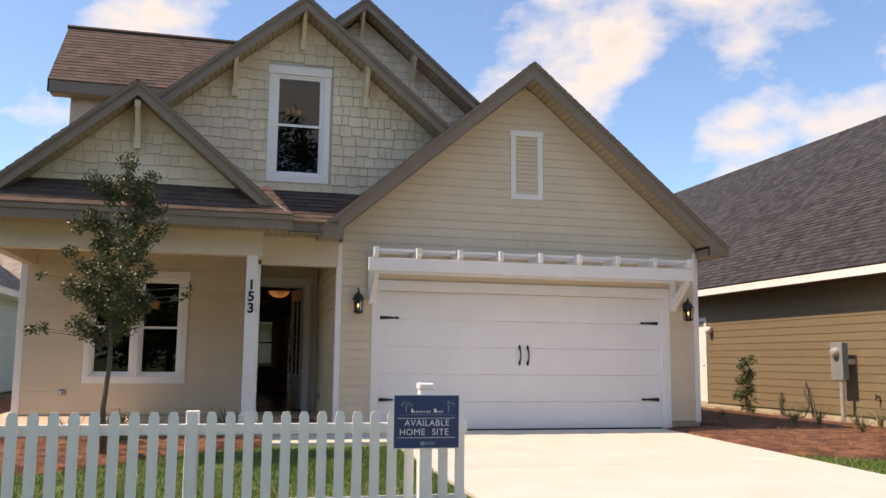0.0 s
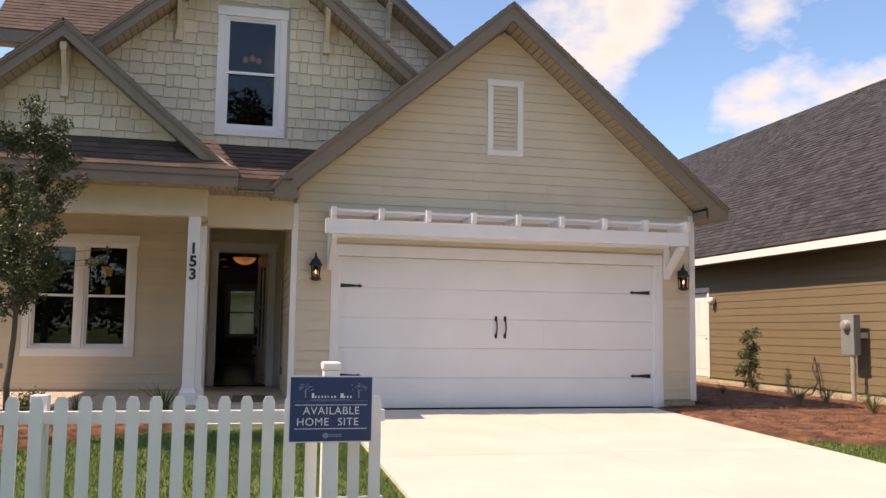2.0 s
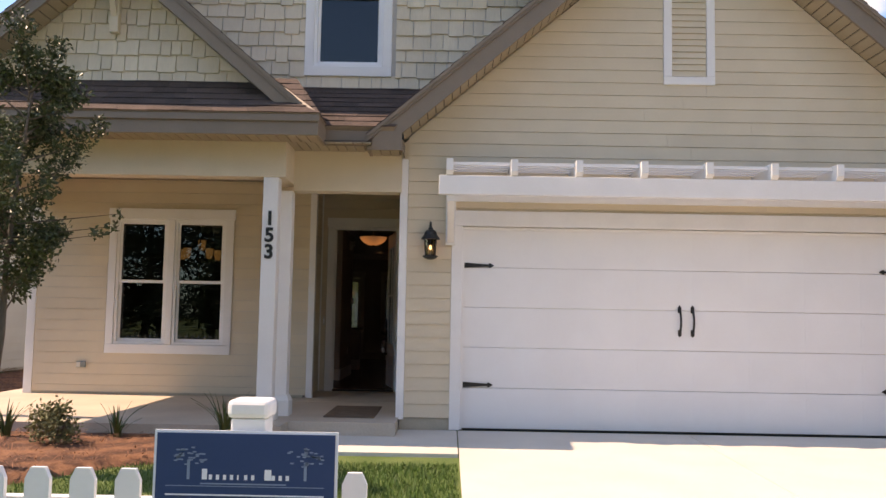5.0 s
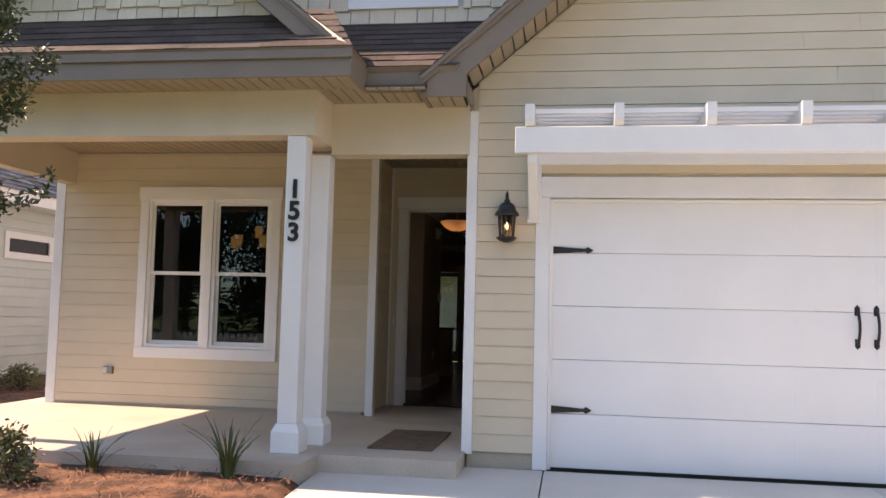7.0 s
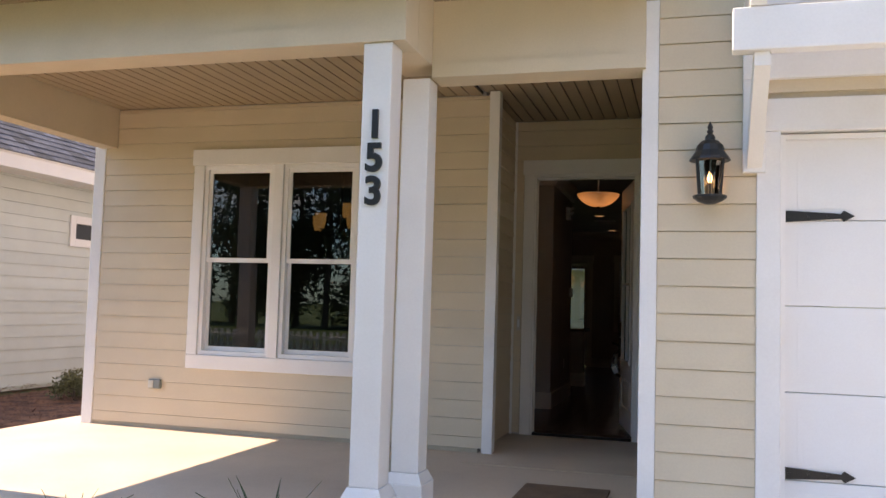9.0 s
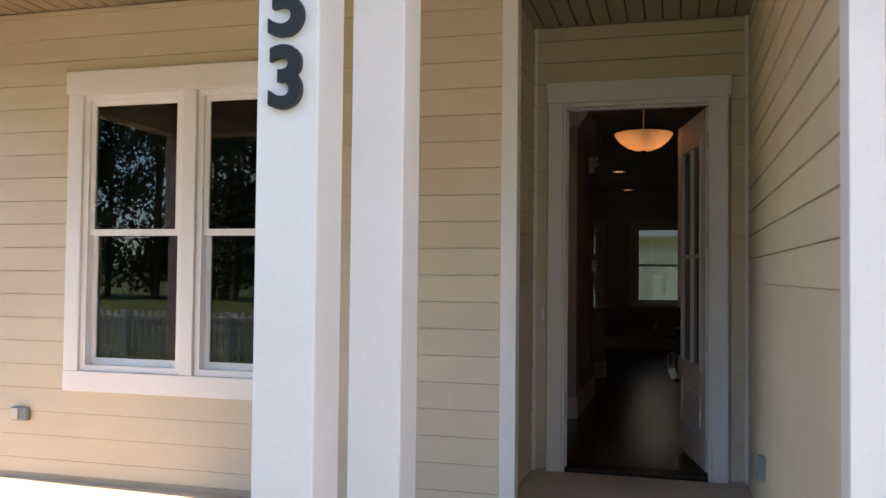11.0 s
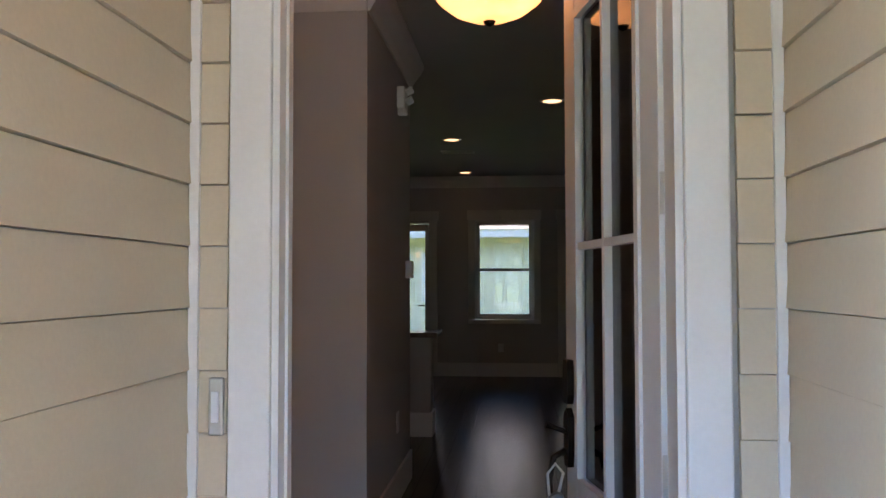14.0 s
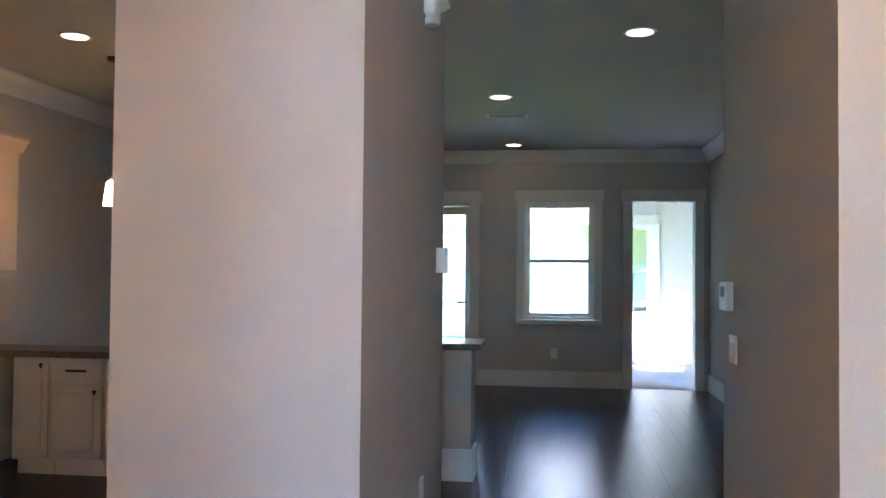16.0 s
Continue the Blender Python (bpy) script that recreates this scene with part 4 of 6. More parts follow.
# open front door, hinged at the jamb, built closed along +x from its hinge and then swung
def build_front_door():
    d = thing("front_door", "open cream-white front door with divided glass lights", "door", at=(1.757, DY + 0.105, FLOOR + 0.03))
    W, H, T = 0.85, 2.298, 0.045
    st = 0.125
    # local frame: x from hinge (0) towards the free edge (-W), y through the door, z up
    def put(name, bm, mat, parent=d, label=""):
        ob = finish(name, bm, mat)
        ob.parent = parent
        if label:
            ob["label"] = label
        return ob
    put("stile", box(-st, 0, 0, T, 0, H, 0.003), WHITE)
    put("stile", box(-W, -W + st, 0, T, 0, H, 0.003), WHITE)
    for z0, z1 in ((0, 0.20), (0.50, 0.61), (H - 0.185, H)):
        put("rail", box(-W + st + 0.001, -st - 0.001, 0.001, T - 0.001, z0, z1, 0.003), WHITE)
    put("bottom_panel", box(-W + st, -st, 0.012, T - 0.012, 0.201, 0.499), WHITE)
    put("raised_panel", box(-W + st + 0.06, -st - 0.06, 0.004, T - 0.004, 0.245, 0.455, 0.004), WHITE)
    ga, gb, gz0, gz1 = -W + st + 0.001, -st - 0.001, 0.611, H - 0.186
    lip = bmesh.new()
    for yy in ((-0.008, 0.012), (T - 0.012, T + 0.008)):
        box(ga, ga + 0.028, *yy, gz0, gz1, bm=lip)
        box(gb - 0.028, gb, *yy, gz0, gz1, bm=lip)
        box(ga + 0.028, gb - 0.028, *yy, gz0, gz0 + 0.028, bm=lip)
        box(ga + 0.028, gb - 0.028, *yy, gz1 - 0.028, gz1, bm=lip)
    put("glazing_bead", lip, WHITE)
    mid = (ga + gb) / 2
    zm = [(gz0 + gz1) / 2]
    put("muntin", boxes((mid - 0.011, mid + 0.011, -0.004, T + 0.004, gz0 + 0.029, gz1 - 0.029)), WHITE)
    for z in zm:
        put("muntin", boxes((ga + 0.029, mid - 0.0112, -0.003, T + 0.003, z - 0.011, z + 0.011), (mid + 0.0112, gb - 0.029, -0.003, T + 0.003, z - 0.011, z + 0.011)), WHITE)
    for xa, xb in ((ga + 0.03, mid - 0.012), (mid + 0.012, gb - 0.03)):
        for za, zb in zip([gz0 + 0.03] + [z + 0.012 for z in zm], [z - 0.012 for z in zm] + [gz1 - 0.03]):
            p = put("pane", box(xa, xb, T / 2 - 0.003, T / 2 + 0.003, za, zb), DIMMED, d, "darkened glass pane")
            p.visible_shadow = False
    for z in (0.157, 0.80, 1.457, 2.09):
        hg = boxes((0.0005, 0.003, 0.002, T - 0.002, z - 0.05, z + 0.05))
        tube([(0.004, T + 0.005, z - 0.052), (0.004, T + 0.005, z + 0.052)], 0.007, 8, hg)
        for dz in (-0.035, 0.0, 0.035):
            box(0.003, 0.0042, T / 2 - 0.004, T / 2 + 0.004, z + dz - 0.004, z + dz + 0.004, bm=hg)
        put("hinge", hg, STEEL, d, "satin nickel butt hinge")
    # handle set on both faces near the free edge
    hx = -W + 0.065
    for sgn, y0 in ((-1, 0.0), (1, T)):
        b = bmesh.new()
        prism([(hx - 0.03, 0.89), (hx - 0.02, 0.86), (hx + 0.02, 0.86), (hx + 0.03, 0.89), (hx + 0.03, 0.97), (hx + 0.02, 1.0), (hx - 0.02, 1.0), (hx - 0.03, 0.97)], lambda u, z, n: (u, y0 + sgn * n, z), 0.022, bm=b)
        put("deadbolt", b, BRONZE, d, "dark bronze deadbolt")
        b = bmesh.new()
        prism([(hx - 0.03, 0.70), (hx - 0.02, 0.66), (hx + 0.02, 0.66), (hx + 0.03, 0.70), (hx + 0.03, 0.82), (hx, 0.845), (hx - 0.03, 0.82)], lambda u, z, n: (u, y0 + sgn * n, z), 0.02, bm=b)
        if sgn < 0:
            tube([(hx, y0 - 0.02, 0.71), (hx, y0 - 0.06, 0.69), (hx, y0 - 0.075, 0.62), (hx, y0 - 0.07, 0.54), (hx, y0 - 0.05, 0.49), (hx, y0 - 0.0, 0.47)], [0.012, 0.012, 0.011, 0.011, 0.012, 0.014], 10, b)
            tube([(hx, y0 - 0.02, 0.77), (hx, y0 - 0.06, 0.785), (hx, y0 - 0.085, 0.795)], [0.009, 0.008, 0.012], 8, b)
        else:
            tube([(hx, y0 + 0.02, 0.76), (hx, y0 + 0.055, 0.76)], 0.011, 8, b)
            tube([(hx, y0 + 0.055, 0.76), (hx + 0.1, y0 + 0.058, 0.755)], [0.011, 0.008], 8, b)
        put("handle", b, BRONZE, d, "dark bronze grip handle")
    d.rotation_euler = (0, 0, radians(-78.6))
    return d


fdoor = build_front_door()

lock = thing("key_lockbox", "grey realtor key lockbox hanging from the door handle", "lockbox", at=(1.56, 16.56, 0.70))
part("box", prism([(-0.04, -0.06), (0.04, -0.06), (0.04, 0.05), (0.02, 0.065), (-0.02, 0.065), (-0.04, 0.05)], lambda u, z, n: (1.555 + 0.65 * u - 0.3 * z, 16.52 + n, 0.69 + 0.72 * z + 0.3 * u), 0.035), GREYBOX, lock)
part("label_plate", prism([(-0.032, -0.05), (0.032, -0.05), (0.032, 0.04), (-0.032, 0.04)], lambda u, z, n: (1.555 + 0.65 * u - 0.3 * z, 16.518 - n, 0.69 + 0.72 * z + 0.3 * u), 0.002), SIGNW, lock, "white printed plate")
part("shackle", tube([(1.525, 16.535, 0.735), (1.52, 16.54, 0.80), (1.545, 16.55, 0.83), (1.57, 16.555, 0.80), (1.555, 16.54, 0.745)], 0.005, 8), STEEL, lock)

bellp = thing("doorbell", "bronze framed doorbell button on the siding", "doorbell", at=(0.70, DY - 0.02, 1.15))
part("plate", box(0.732, 0.766, DY - 0.032, DY - 0.016, 1.055, 1.185, 0.004), STEEL, bellp)
part("button", box(0.740, 0.758, DY - 0.038, DY - 0.033, 1.085, 1.155, 0.002), SIGNW, bellp, "lit white push button")
mat_ = tagged(finish("doormat", prism([(1.25, 12.42), (1.78, 12.42), (1.78, 13.52), (1.25, 13.52)], lambda u, v, n: (u, v, FLOOR + 0.016 - n), 0.015), MATB), "flat dark brown doormat on the porch slab", "doormat")
jt = tagged(finish("slab_joint", boxes((0.66, 1.96, 14.10, 14.112, FLOOR, FLOOR + 0.004)), FOUND), "dark control joint across the entry slab", "joint", kind="structure")
outl = thing("porch_outlet", "grey weatherproof outlet cover on the siding", "outlet", at=(-2.238, BY, 0.5))
part("cover", box(-2.296, -2.181, BY - 0.055, BY - 0.016, 0.465, 0.545, 0.008), GREYBOX, outl)
part("lid", box(-2.291, -2.241, BY - 0.062, BY - 0.0555, 0.472, 0.538, 0.003), STEEL, outl)
outl2 = thing("porch_outlet", "grey weatherproof outlet cover on the siding", "outlet", at=(RX, 13.9, 0.42))
part("cover", box(RX - 0.05, RX - 0.016, 14.70, 14.78, 0.37, 0.49, 0.006), GREYBOX, outl2)


def wall_lantern(x, z, label):
    """Black coach lantern: back plate, arm, tapered cage with glass, hipped roof and finial."""
    w = thing("wall_lantern", label, "wall lamp", "garage lanterns", at=(x, GY, z))
    yc = GY - 0.15
    part("back_plate", box(x - 0.045, x + 0.045, GY - 0.03, GY - 0.016, z + 0.02, z + 0.2, 0.004), BLACK, w)
    part("arm", tube([(x, GY - 0.03, z + 0.16), (x, GY - 0.08, z + 0.23), (x, yc, z + 0.24)], 0.011), BLACK, w)
    for sx in (-1, 1):
        for sy in (-1, 1):
            part("cage_bar", tube([(x + sx * 0.06, yc + sy * 0.06, z - 0.13), (x + sx * 0.075, yc + sy * 0.075, z + 0.08)], 0.008, 6), BLACK, w)
        part("cage_bar", tube([(x + sx * 0.062, yc, z - 0.13), (x + sx * 0.077, yc, z + 0.08)], 0.004, 6), BLACK, w)
        part("cage_bar", tube([(x, yc + sx * 0.062, z - 0.13), (x, yc + sx * 0.077, z + 0.08)], 0.004, 6), BLACK, w)
    part("base", rotor([(0.03, -0.17), (0.07, -0.155), (0.098, -0.135), (0.098, -0.122), (0.09, -0.12)], 12, (x, yc, z)), BLACK, w)
    part("roof", rotor([(0.12, 0.08), (0.115, 0.095), (0.085, 0.135), (0.075, 0.17), (0.05, 0.195), (0.03, 0.2), (0.028, 0.225), (0.012, 0.24)], 12, (x, yc, z), ), BLACK, w)
    part("finial", rotor([(0.01, 0.235), (0.02, 0.25), (0.012, 0.265), (0.018, 0.275), (0.002, 0.31)], 10, (x, yc, z)), BLACK, w)
    g = part("glass", rotor([(0.058, -0.118), (0.071, 0.078)], 12, (x, yc, z)), DIMMED, w, "clear lantern glass")
    g.visible_shadow = False
    part("candle", tube([(x, yc, z - 0.12), (x, yc, z - 0.05)], 0.012), BEAMC, w)
    part("bulb", rotor([(0.006, -0.05), (0.015, -0.03), (0.013, -0.01), (0.003, 0.018)], 10, (x, yc, z)), BULB, w, "small lit candle bulb")
    w.scale = (0.84, 0.84, 0.87)
    return w


wall_lantern(2.34, 1.95, "black coach lantern beside the garage door")
wall_lantern(8.02, 1.95, "black coach lantern beside the garage door")

# ---- fence and sign ----
FY = 5.99
fence = thing("picket_fence", "white vinyl picket fence along the front lawn", "fence", at=(0, FY, -0.2))
gz = ground_z(FY)
rails = [(-12.6, 2.335, 0.525, 0.605), (-12.6, 2.335, -0.04, 0.04)]
for x0, x1, z0, z1 in rails:
    part("rail", box(x0, x1, FY, FY + 0.035, z0, z1, 0.004), VINYL, fence)
picket = prism([(-0.038, gz + 0.04), (0.038, gz + 0.04), (0.038, 0.66), (0.022, 0.695), (-0.022, 0.695), (-0.038, 0.66)], lambda u, z, n: (u, -0.022 + n, z), 0.02)
first = part("picket", picket, VINYL, fence)
first.matrix_basis = pose(2.27, FY, 0)
for i in range(1, 108):
    x = 2.27 - 0.1385 * i
    o = new("picket", first.data)
    o.parent = fence
    o.matrix_parent_inverse = fence.matrix_basis.inverted()
    o.matrix_basis = pose(x, FY, 0)
for x in (0.19, -1.75, -3.7, -5.7, -7.7, -9.7, -11.7):
    part("post", box(x - 0.05, x + 0.05, FY + 0.036, FY + 0.136, gz - 0.1, 0.70, 0.005), VINYL, fence)

post = thing("gate_post", "white vinyl fence end post with a flat cap", "post", at=(1.965, FY - 0.07, gz))
part("shaft", box(1.913, 2.017, FY - 0.13, FY - 0.026, gz - 0.1, 0.865, 0.006), VINYL, post)
part("cap", box(1.903, 2.027, FY - 0.14, FY - 0.016, 0.866, 0.92, 0.014), VINYL, post)

SY = FY - 0.146
sign = thing("home_site_sign", "navy blue yard sign with white lettering", "sign", at=(1.965, SY, 0.62))
part("board", box(1.697, 2.233, SY, SY + 0.006, 0.412, 0.832), SIGNW, sign, "white sign board edge")
part("print", box(1.705, 2.225, SY - 0.0025, SY - 0.0005, 0.420, 0.824), NAVY, sign, "navy printed face")
for z in (0.646, 0.497):
    part("rule_line", box(1.735, 2.195, SY - 0.0045, SY - 0.003, z, z + 0.004), SIGNW, sign)
lettering("lettering", "AVAILABLE", 0.069, pose(1.967, SY - 0.0036, 0.610, 90), SIGNW, sign, 0.0008, 0.0, 1.08)
lettering("lettering", "HOME", 0.069, pose(1.850, SY - 0.0036, 0.540, 90), SIGNW, sign, 0.0008, 0.0, 1.1)
lettering("lettering", "SITE", 0.069, pose(2.075, SY - 0.0036, 0.540, 90), SIGNW, sign, 0.0008, 0.0, 1.1)
rl = random.Random(4)
for start, widths in ((1.840, (0.02, 0.012, 0.012, 0.012, 0.012, 0.006, 0.012, 0.012)), (2.022, (0.026, 0.013, 0.013, 0.013))):
    logo = bmesh.new()
    for i, wdt in enumerate(widths):
        x = start + i * 0.0205
        box(x, x + wdt * 0.75, SY - 0.0045, SY - 0.003, 0.692, 0.706 if i else 0.722, bm=logo)
    part("emblem", logo, SIGNW, sign, "white emblem bars")
for cx in (1.800, 2.140):
    trees = bmesh.new()
    box(cx - 0.004, cx + 0.004, SY - 0.0045, SY - 0.003, 0.692, 0.745, bm=trees)
    for _ in range(34):
        a, r = rl.uniform(0, math.pi * 2), rl.uniform(0, 1) ** 0.5
        px_, pz_ = cx + 0.058 * r * math.cos(a), 0.758 + 0.026 * r * math.sin(a)
        box(px_ - 0.006, px_ + 0.004, SY - 0.0045, SY - 0.003, pz_ - 0.002, pz_ + 0.002, bm=trees)
    part("tree_emblem", trees, SIGNB, sign, "pale blue tree emblem")
low = boxes((1.735, 2.195, SY - 0.0045, SY - 0.003, 0.672, 0.674), (1.835, 2.085, SY - 0.0045, SY - 0.003, 0.678, 0.682), (1.955, 2.035, SY - 0.0045, SY - 0.003, 0.458, 0.464), (1.955, 2.035, SY - 0.0045, SY - 0.003, 0.447, 0.452))
prism([(1.933 + 0.02 * math.cos(k * math.pi / 6), 0.455 + 0.018 * math.sin(k * math.pi / 6)) for k in range(12)], lambda u, z, n: (u, SY - 0.0045 + n, z), 0.0015, bm=low)
part("small_emblem", low, SIGNB, sign, "pale blue emblem")


# ---- inside the house ----
RY = 25.5
inner = thing("wall_inner", "greige painted hall and living room walls", "wall", kind="structure")
STX0, STX1, STY0, STY1 = 0.015, 0.728, 17.8, 19.45
part("hall_wall", box(2.0, 2.11, DY + 0.145, 19.6, FLOOR, CEIL), GREIGE, inner)
part("closet_block", box(STX0, STX1, STY0, STY1, FLOOR, CEIL), GREIGE, inner)
part("living_wall", boxes((2.111, 2.95, 19.49, 19.6, FLOOR, CEIL), (2.95, 3.06, 19.49, RY, FLOOR, CEIL)), GREIGE, inner)
part("west_wall", box(-2.84, -2.72, BY + 0.145, RY, FLOOR, CEIL), GREIGE, inner)
part("rear_wall", boxes((-2.84, -0.62, RY, RY + 0.14, FLOOR - 0.06, CEIL), (-0.62, 0.24, RY, RY + 0.14, 2.20, CEIL), (0.24, 0.86, RY, RY + 0.14, FLOOR - 0.06, CEIL), (0.86, 1.69, RY, RY + 0.14, FLOOR - 0.06, 0.88), (0.86, 1.69, RY, RY + 0.14, 2.255, CEIL), (1.69, 2.085, RY, RY + 0.14, FLOOR - 0.06, CEIL), (2.085, 2.81, RY, RY + 0.14, 2.265, CEIL), (2.81, 3.06, RY, RY + 0.14, FLOOR - 0.06, CEIL)), GREIGE, inner)
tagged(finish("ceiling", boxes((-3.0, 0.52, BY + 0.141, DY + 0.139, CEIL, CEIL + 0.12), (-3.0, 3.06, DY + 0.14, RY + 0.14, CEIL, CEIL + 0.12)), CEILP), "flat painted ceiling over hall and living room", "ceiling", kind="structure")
crown_profile = ((0.0, -0.15), (0.012, -0.15), (0.03, -0.115), (0.075, -0.06), (0.095, -0.02), (0.095, -0.001), (0.0, -0.001))


def crown(p0, p1, parent):
    """Crown moulding along a wall, on the right-hand side of the run."""
    place, length = facing(p0, p1)
    b = bmesh.new()
    ends = [[b.verts.new(place(u, CEIL + dz, off)) for off, dz in crown_profile] for u in (0, length)]
    k = len(crown_profile)
    for i in range(k):
        b.faces.new((ends[0][i], ends[0][(i + 1) % k], ends[1][(i + 1) % k], ends[1][i]))
    b.faces.new(ends[0]), b.faces.new(ends[1][::-1])
    bmesh.ops.recalc_face_normals(b, faces=b.faces[:])
    part("crown_run", b, INTRIM, parent)


trimset = thing("trim", "white crown moulding and tall baseboards", "trim", kind="structure")
crown((STX0, STY0 - 0.001), (STX1, STY0 - 0.001), trimset)
crown((STX1 + 0.001, STY0), (STX1 + 0.001, STY1), trimset)
crown((-2.72, RY - 0.001), (2.949, RY - 0.001), trimset)
crown((2.949, RY), (2.949, 19.6), trimset)
crown((-2.719, 15.0), (-2.719, RY), trimset)
crown((1.999, 19.6), (1.999, DY + 0.15), trimset)
base = thing("baseboard", "white tall baseboards round the rooms", "baseboard", kind="structure")
for r in ((STX0, STX1, STY0 - 0.016, STY0 - 0.001), (STX1 + 0.001, STX1 + 0.016, STY0 - 0.016, STY1), (1.984, 1.999, DY + 0.15, 19.6), (2.934, 2.949, 19.61, RY - 0.017), (0.36, 1.99, RY - 0.016, RY - 0.001), (2.90, 2.949, RY - 0.016, RY - 0.001)):
    part("board", box(*r, FLOOR, FLOOR + 0.185, 0.003), INTRIM, base)

# rear openings
sash_window("window_3", "white single-hung window in the living room wall", 0.876, 1.674, 0.89, 2.243, RY, 1, pane=DIMMED, trim=INTRIM, casing=0.09, head=0.135, sill=0.055, case_label="white interior window casing")
rdoor = thing("door_2", "white cased opening to the sunroom", "doorway", kind="structure")
part("casing_leg", box(1.995, 2.103, RY - 0.03, RY - 0.001, FLOOR, 2.25, 0.003), INTRIM, rdoor)
part("casing_leg", box(2.791, 2.89, RY - 0.03, RY - 0.001, FLOOR, 2.25, 0.003), INTRIM, rdoor)
part("head_casing", box(1.975, 2.91, RY - 0.035, RY - 0.001, 2.251, 2.38, 0.003), INTRIM, rdoor)
part("jamb", boxes((2.086, 2.104, RY - 0.001, RY + 0.15, FLOOR, 2.245), (2.79, 2.809, RY - 0.001, RY + 0.15, FLOOR, 2.245), (2.086, 2.809, RY - 0.001, RY + 0.15, 2.246, 2.264)), INTRIM, rdoor)
for z in (0.5, 1.3, 2.05):
    part("hinge", box(2.104, 2.112, RY + 0.05, RY + 0.1, z - 0.045, z + 0.045), BRONZE, rdoor)
pdoor = thing("door_3", "white full-glass patio door in casing", "patio door", kind="structure")
part("casing_leg", box(0.25, 0.36, RY - 0.03, RY - 0.001, FLOOR, 2.24, 0.003), INTRIM, pdoor)
part("casing_leg", box(-0.74, -0.63, RY - 0.03, RY - 0.001, FLOOR, 2.24, 0.003), INTRIM, pdoor)
part("head_casing", box(-0.76, 0.38, RY - 0.036, RY - 0.001, 2.241, 2.37, 0.003), INTRIM, pdoor)
part("leaf_frame", boxes((-0.615, -0.50, RY + 0.03, RY + 0.075, FLOOR + 0.01, 2.195), (0.19, 0.235, RY + 0.03, RY + 0.075, FLOOR + 0.01, 2.195), (-0.50, 0.19, RY + 0.03, RY + 0.075, 2.10, 2.195), (-0.50, 0.19, RY + 0.03, RY + 0.075, FLOOR + 0.01, 0.36)), INTRIM, pdoor)
part("pane", box(-0.502, 0.192, RY + 0.05, RY + 0.056, 0.358, 2.102), DIMMED, pdoor, "darkened glass pane").visible_shadow = False
part("handle", tube([(0.14, RY + 0.02, 1.08), (0.20, RY - 0.02, 1.08), (0.10, RY - 0.025, 1.08)], 0.011), BRONZE, pdoor)

# sunroom beyond
sunroom = thing("wall_sunroom", "white painted sunroom walls with low base", "wall", kind="structure")
SYB = 28.3
part("back_wall", boxes((1.88, 2.0, SYB, SYB + 0.12, FLOOR, 2.8), (2.72, 3.9, SYB, SYB + 0.12, FLOOR, 2.8), (2.0, 2.72, SYB, SYB + 0.12, FLOOR, 0.72), (2.0, 2.72, SYB, SYB + 0.12, 2.22, 2.8)), SUNWALL, sunroom)
# the west opening, out of view, is added and sized for a floor sun patch
part("side_wall", boxes((3.9, 4.0, RY + 0.15, SYB + 0.12, FLOOR, 2.8), (1.78, 1.88, RY + 0.15, 27.5, FLOOR, 2.8), (1.78, 1.88, 27.5, SYB - 0.2, FLOOR, 0.75), (1.78, 1.88, 27.5, SYB - 0.2, 1.6, 2.8), (1.78, 1.88, SYB - 0.2, SYB + 0.12, FLOOR, 2.8)), SUNWALL, sunroom)
part("baseboard", box(1.88, 3.9, SYB - 0.016, SYB - 0.001, FLOOR, FLOOR + 0.14, 0.003), INTRIM, sunroom)
# runs past the west wall as an added, unseen eave that cuts the sun
tagged(finish("ceiling_sunroom", boxes((1.3, 4.0, RY + 0.15, SYB + 0.6, 2.8, 2.9)), CEILP), "white sunroom ceiling run out as an added sun-blocking eave", "ceiling", kind="structure")
tagged(finish("carpet", boxes((1.88, 3.9, RY + 0.02, SYB - 0.02, FLOOR - 0.1, FLOOR + 0.004)), CARPET), "beige cut-pile carpet in the sunroom", "carpet", kind="structure")
sash_window("window_4", "white single-hung window in the sunroom", 2.02, 2.62, 0.80, 2.14, SYB, 1, pane=DIMMED, trim=INTRIM, casing=0.11, head=0.14, sill=0.11, case_label="white interior window casing")

# kitchen: peninsula, bar, corner cabinets
bar = thing("breakfast_bar", "greige half wall carrying a dark granite bar top", "bar counter", at=(0, 21, FLOOR))
part("half_wall", box(-1.4, 0.70, 20.98, 21.12, FLOOR, 0.939), GREIGE, bar)
part("end_post", box(0.55, 0.72, 20.93, 21.16, FLOOR, 0.938, 0.004), GREIGE, bar)
part("post_base", box(0.535, 0.735, 20.915, 21.175, FLOOR, FLOOR + 0.2, 0.004), INTRIM, bar)
part("bar_top", box(-1.4, 0.775, 20.9, 21.38, 0.94, 0.98, 0.006), GRANITE, bar, "dark brown granite bar top")


def front_drawer(x0, x1, y, parent):
    dr = part("drawer_front", box(x0 + 0.012, x1 - 0.012, y, y + 0.019, 0.715, 0.86, 0.004), CABINET, parent)
    part("pull", tube([((x0 + x1) / 2 - 0.06, y - 0.004, 0.79), ((x0 + x1) / 2 - 0.055, y - 0.028, 0.792), ((x0 + x1) / 2 + 0.055, y - 0.028, 0.792), ((x0 + x1) / 2 + 0.06, y - 0.004, 0.79)], 0.008), BRONZE, dr)


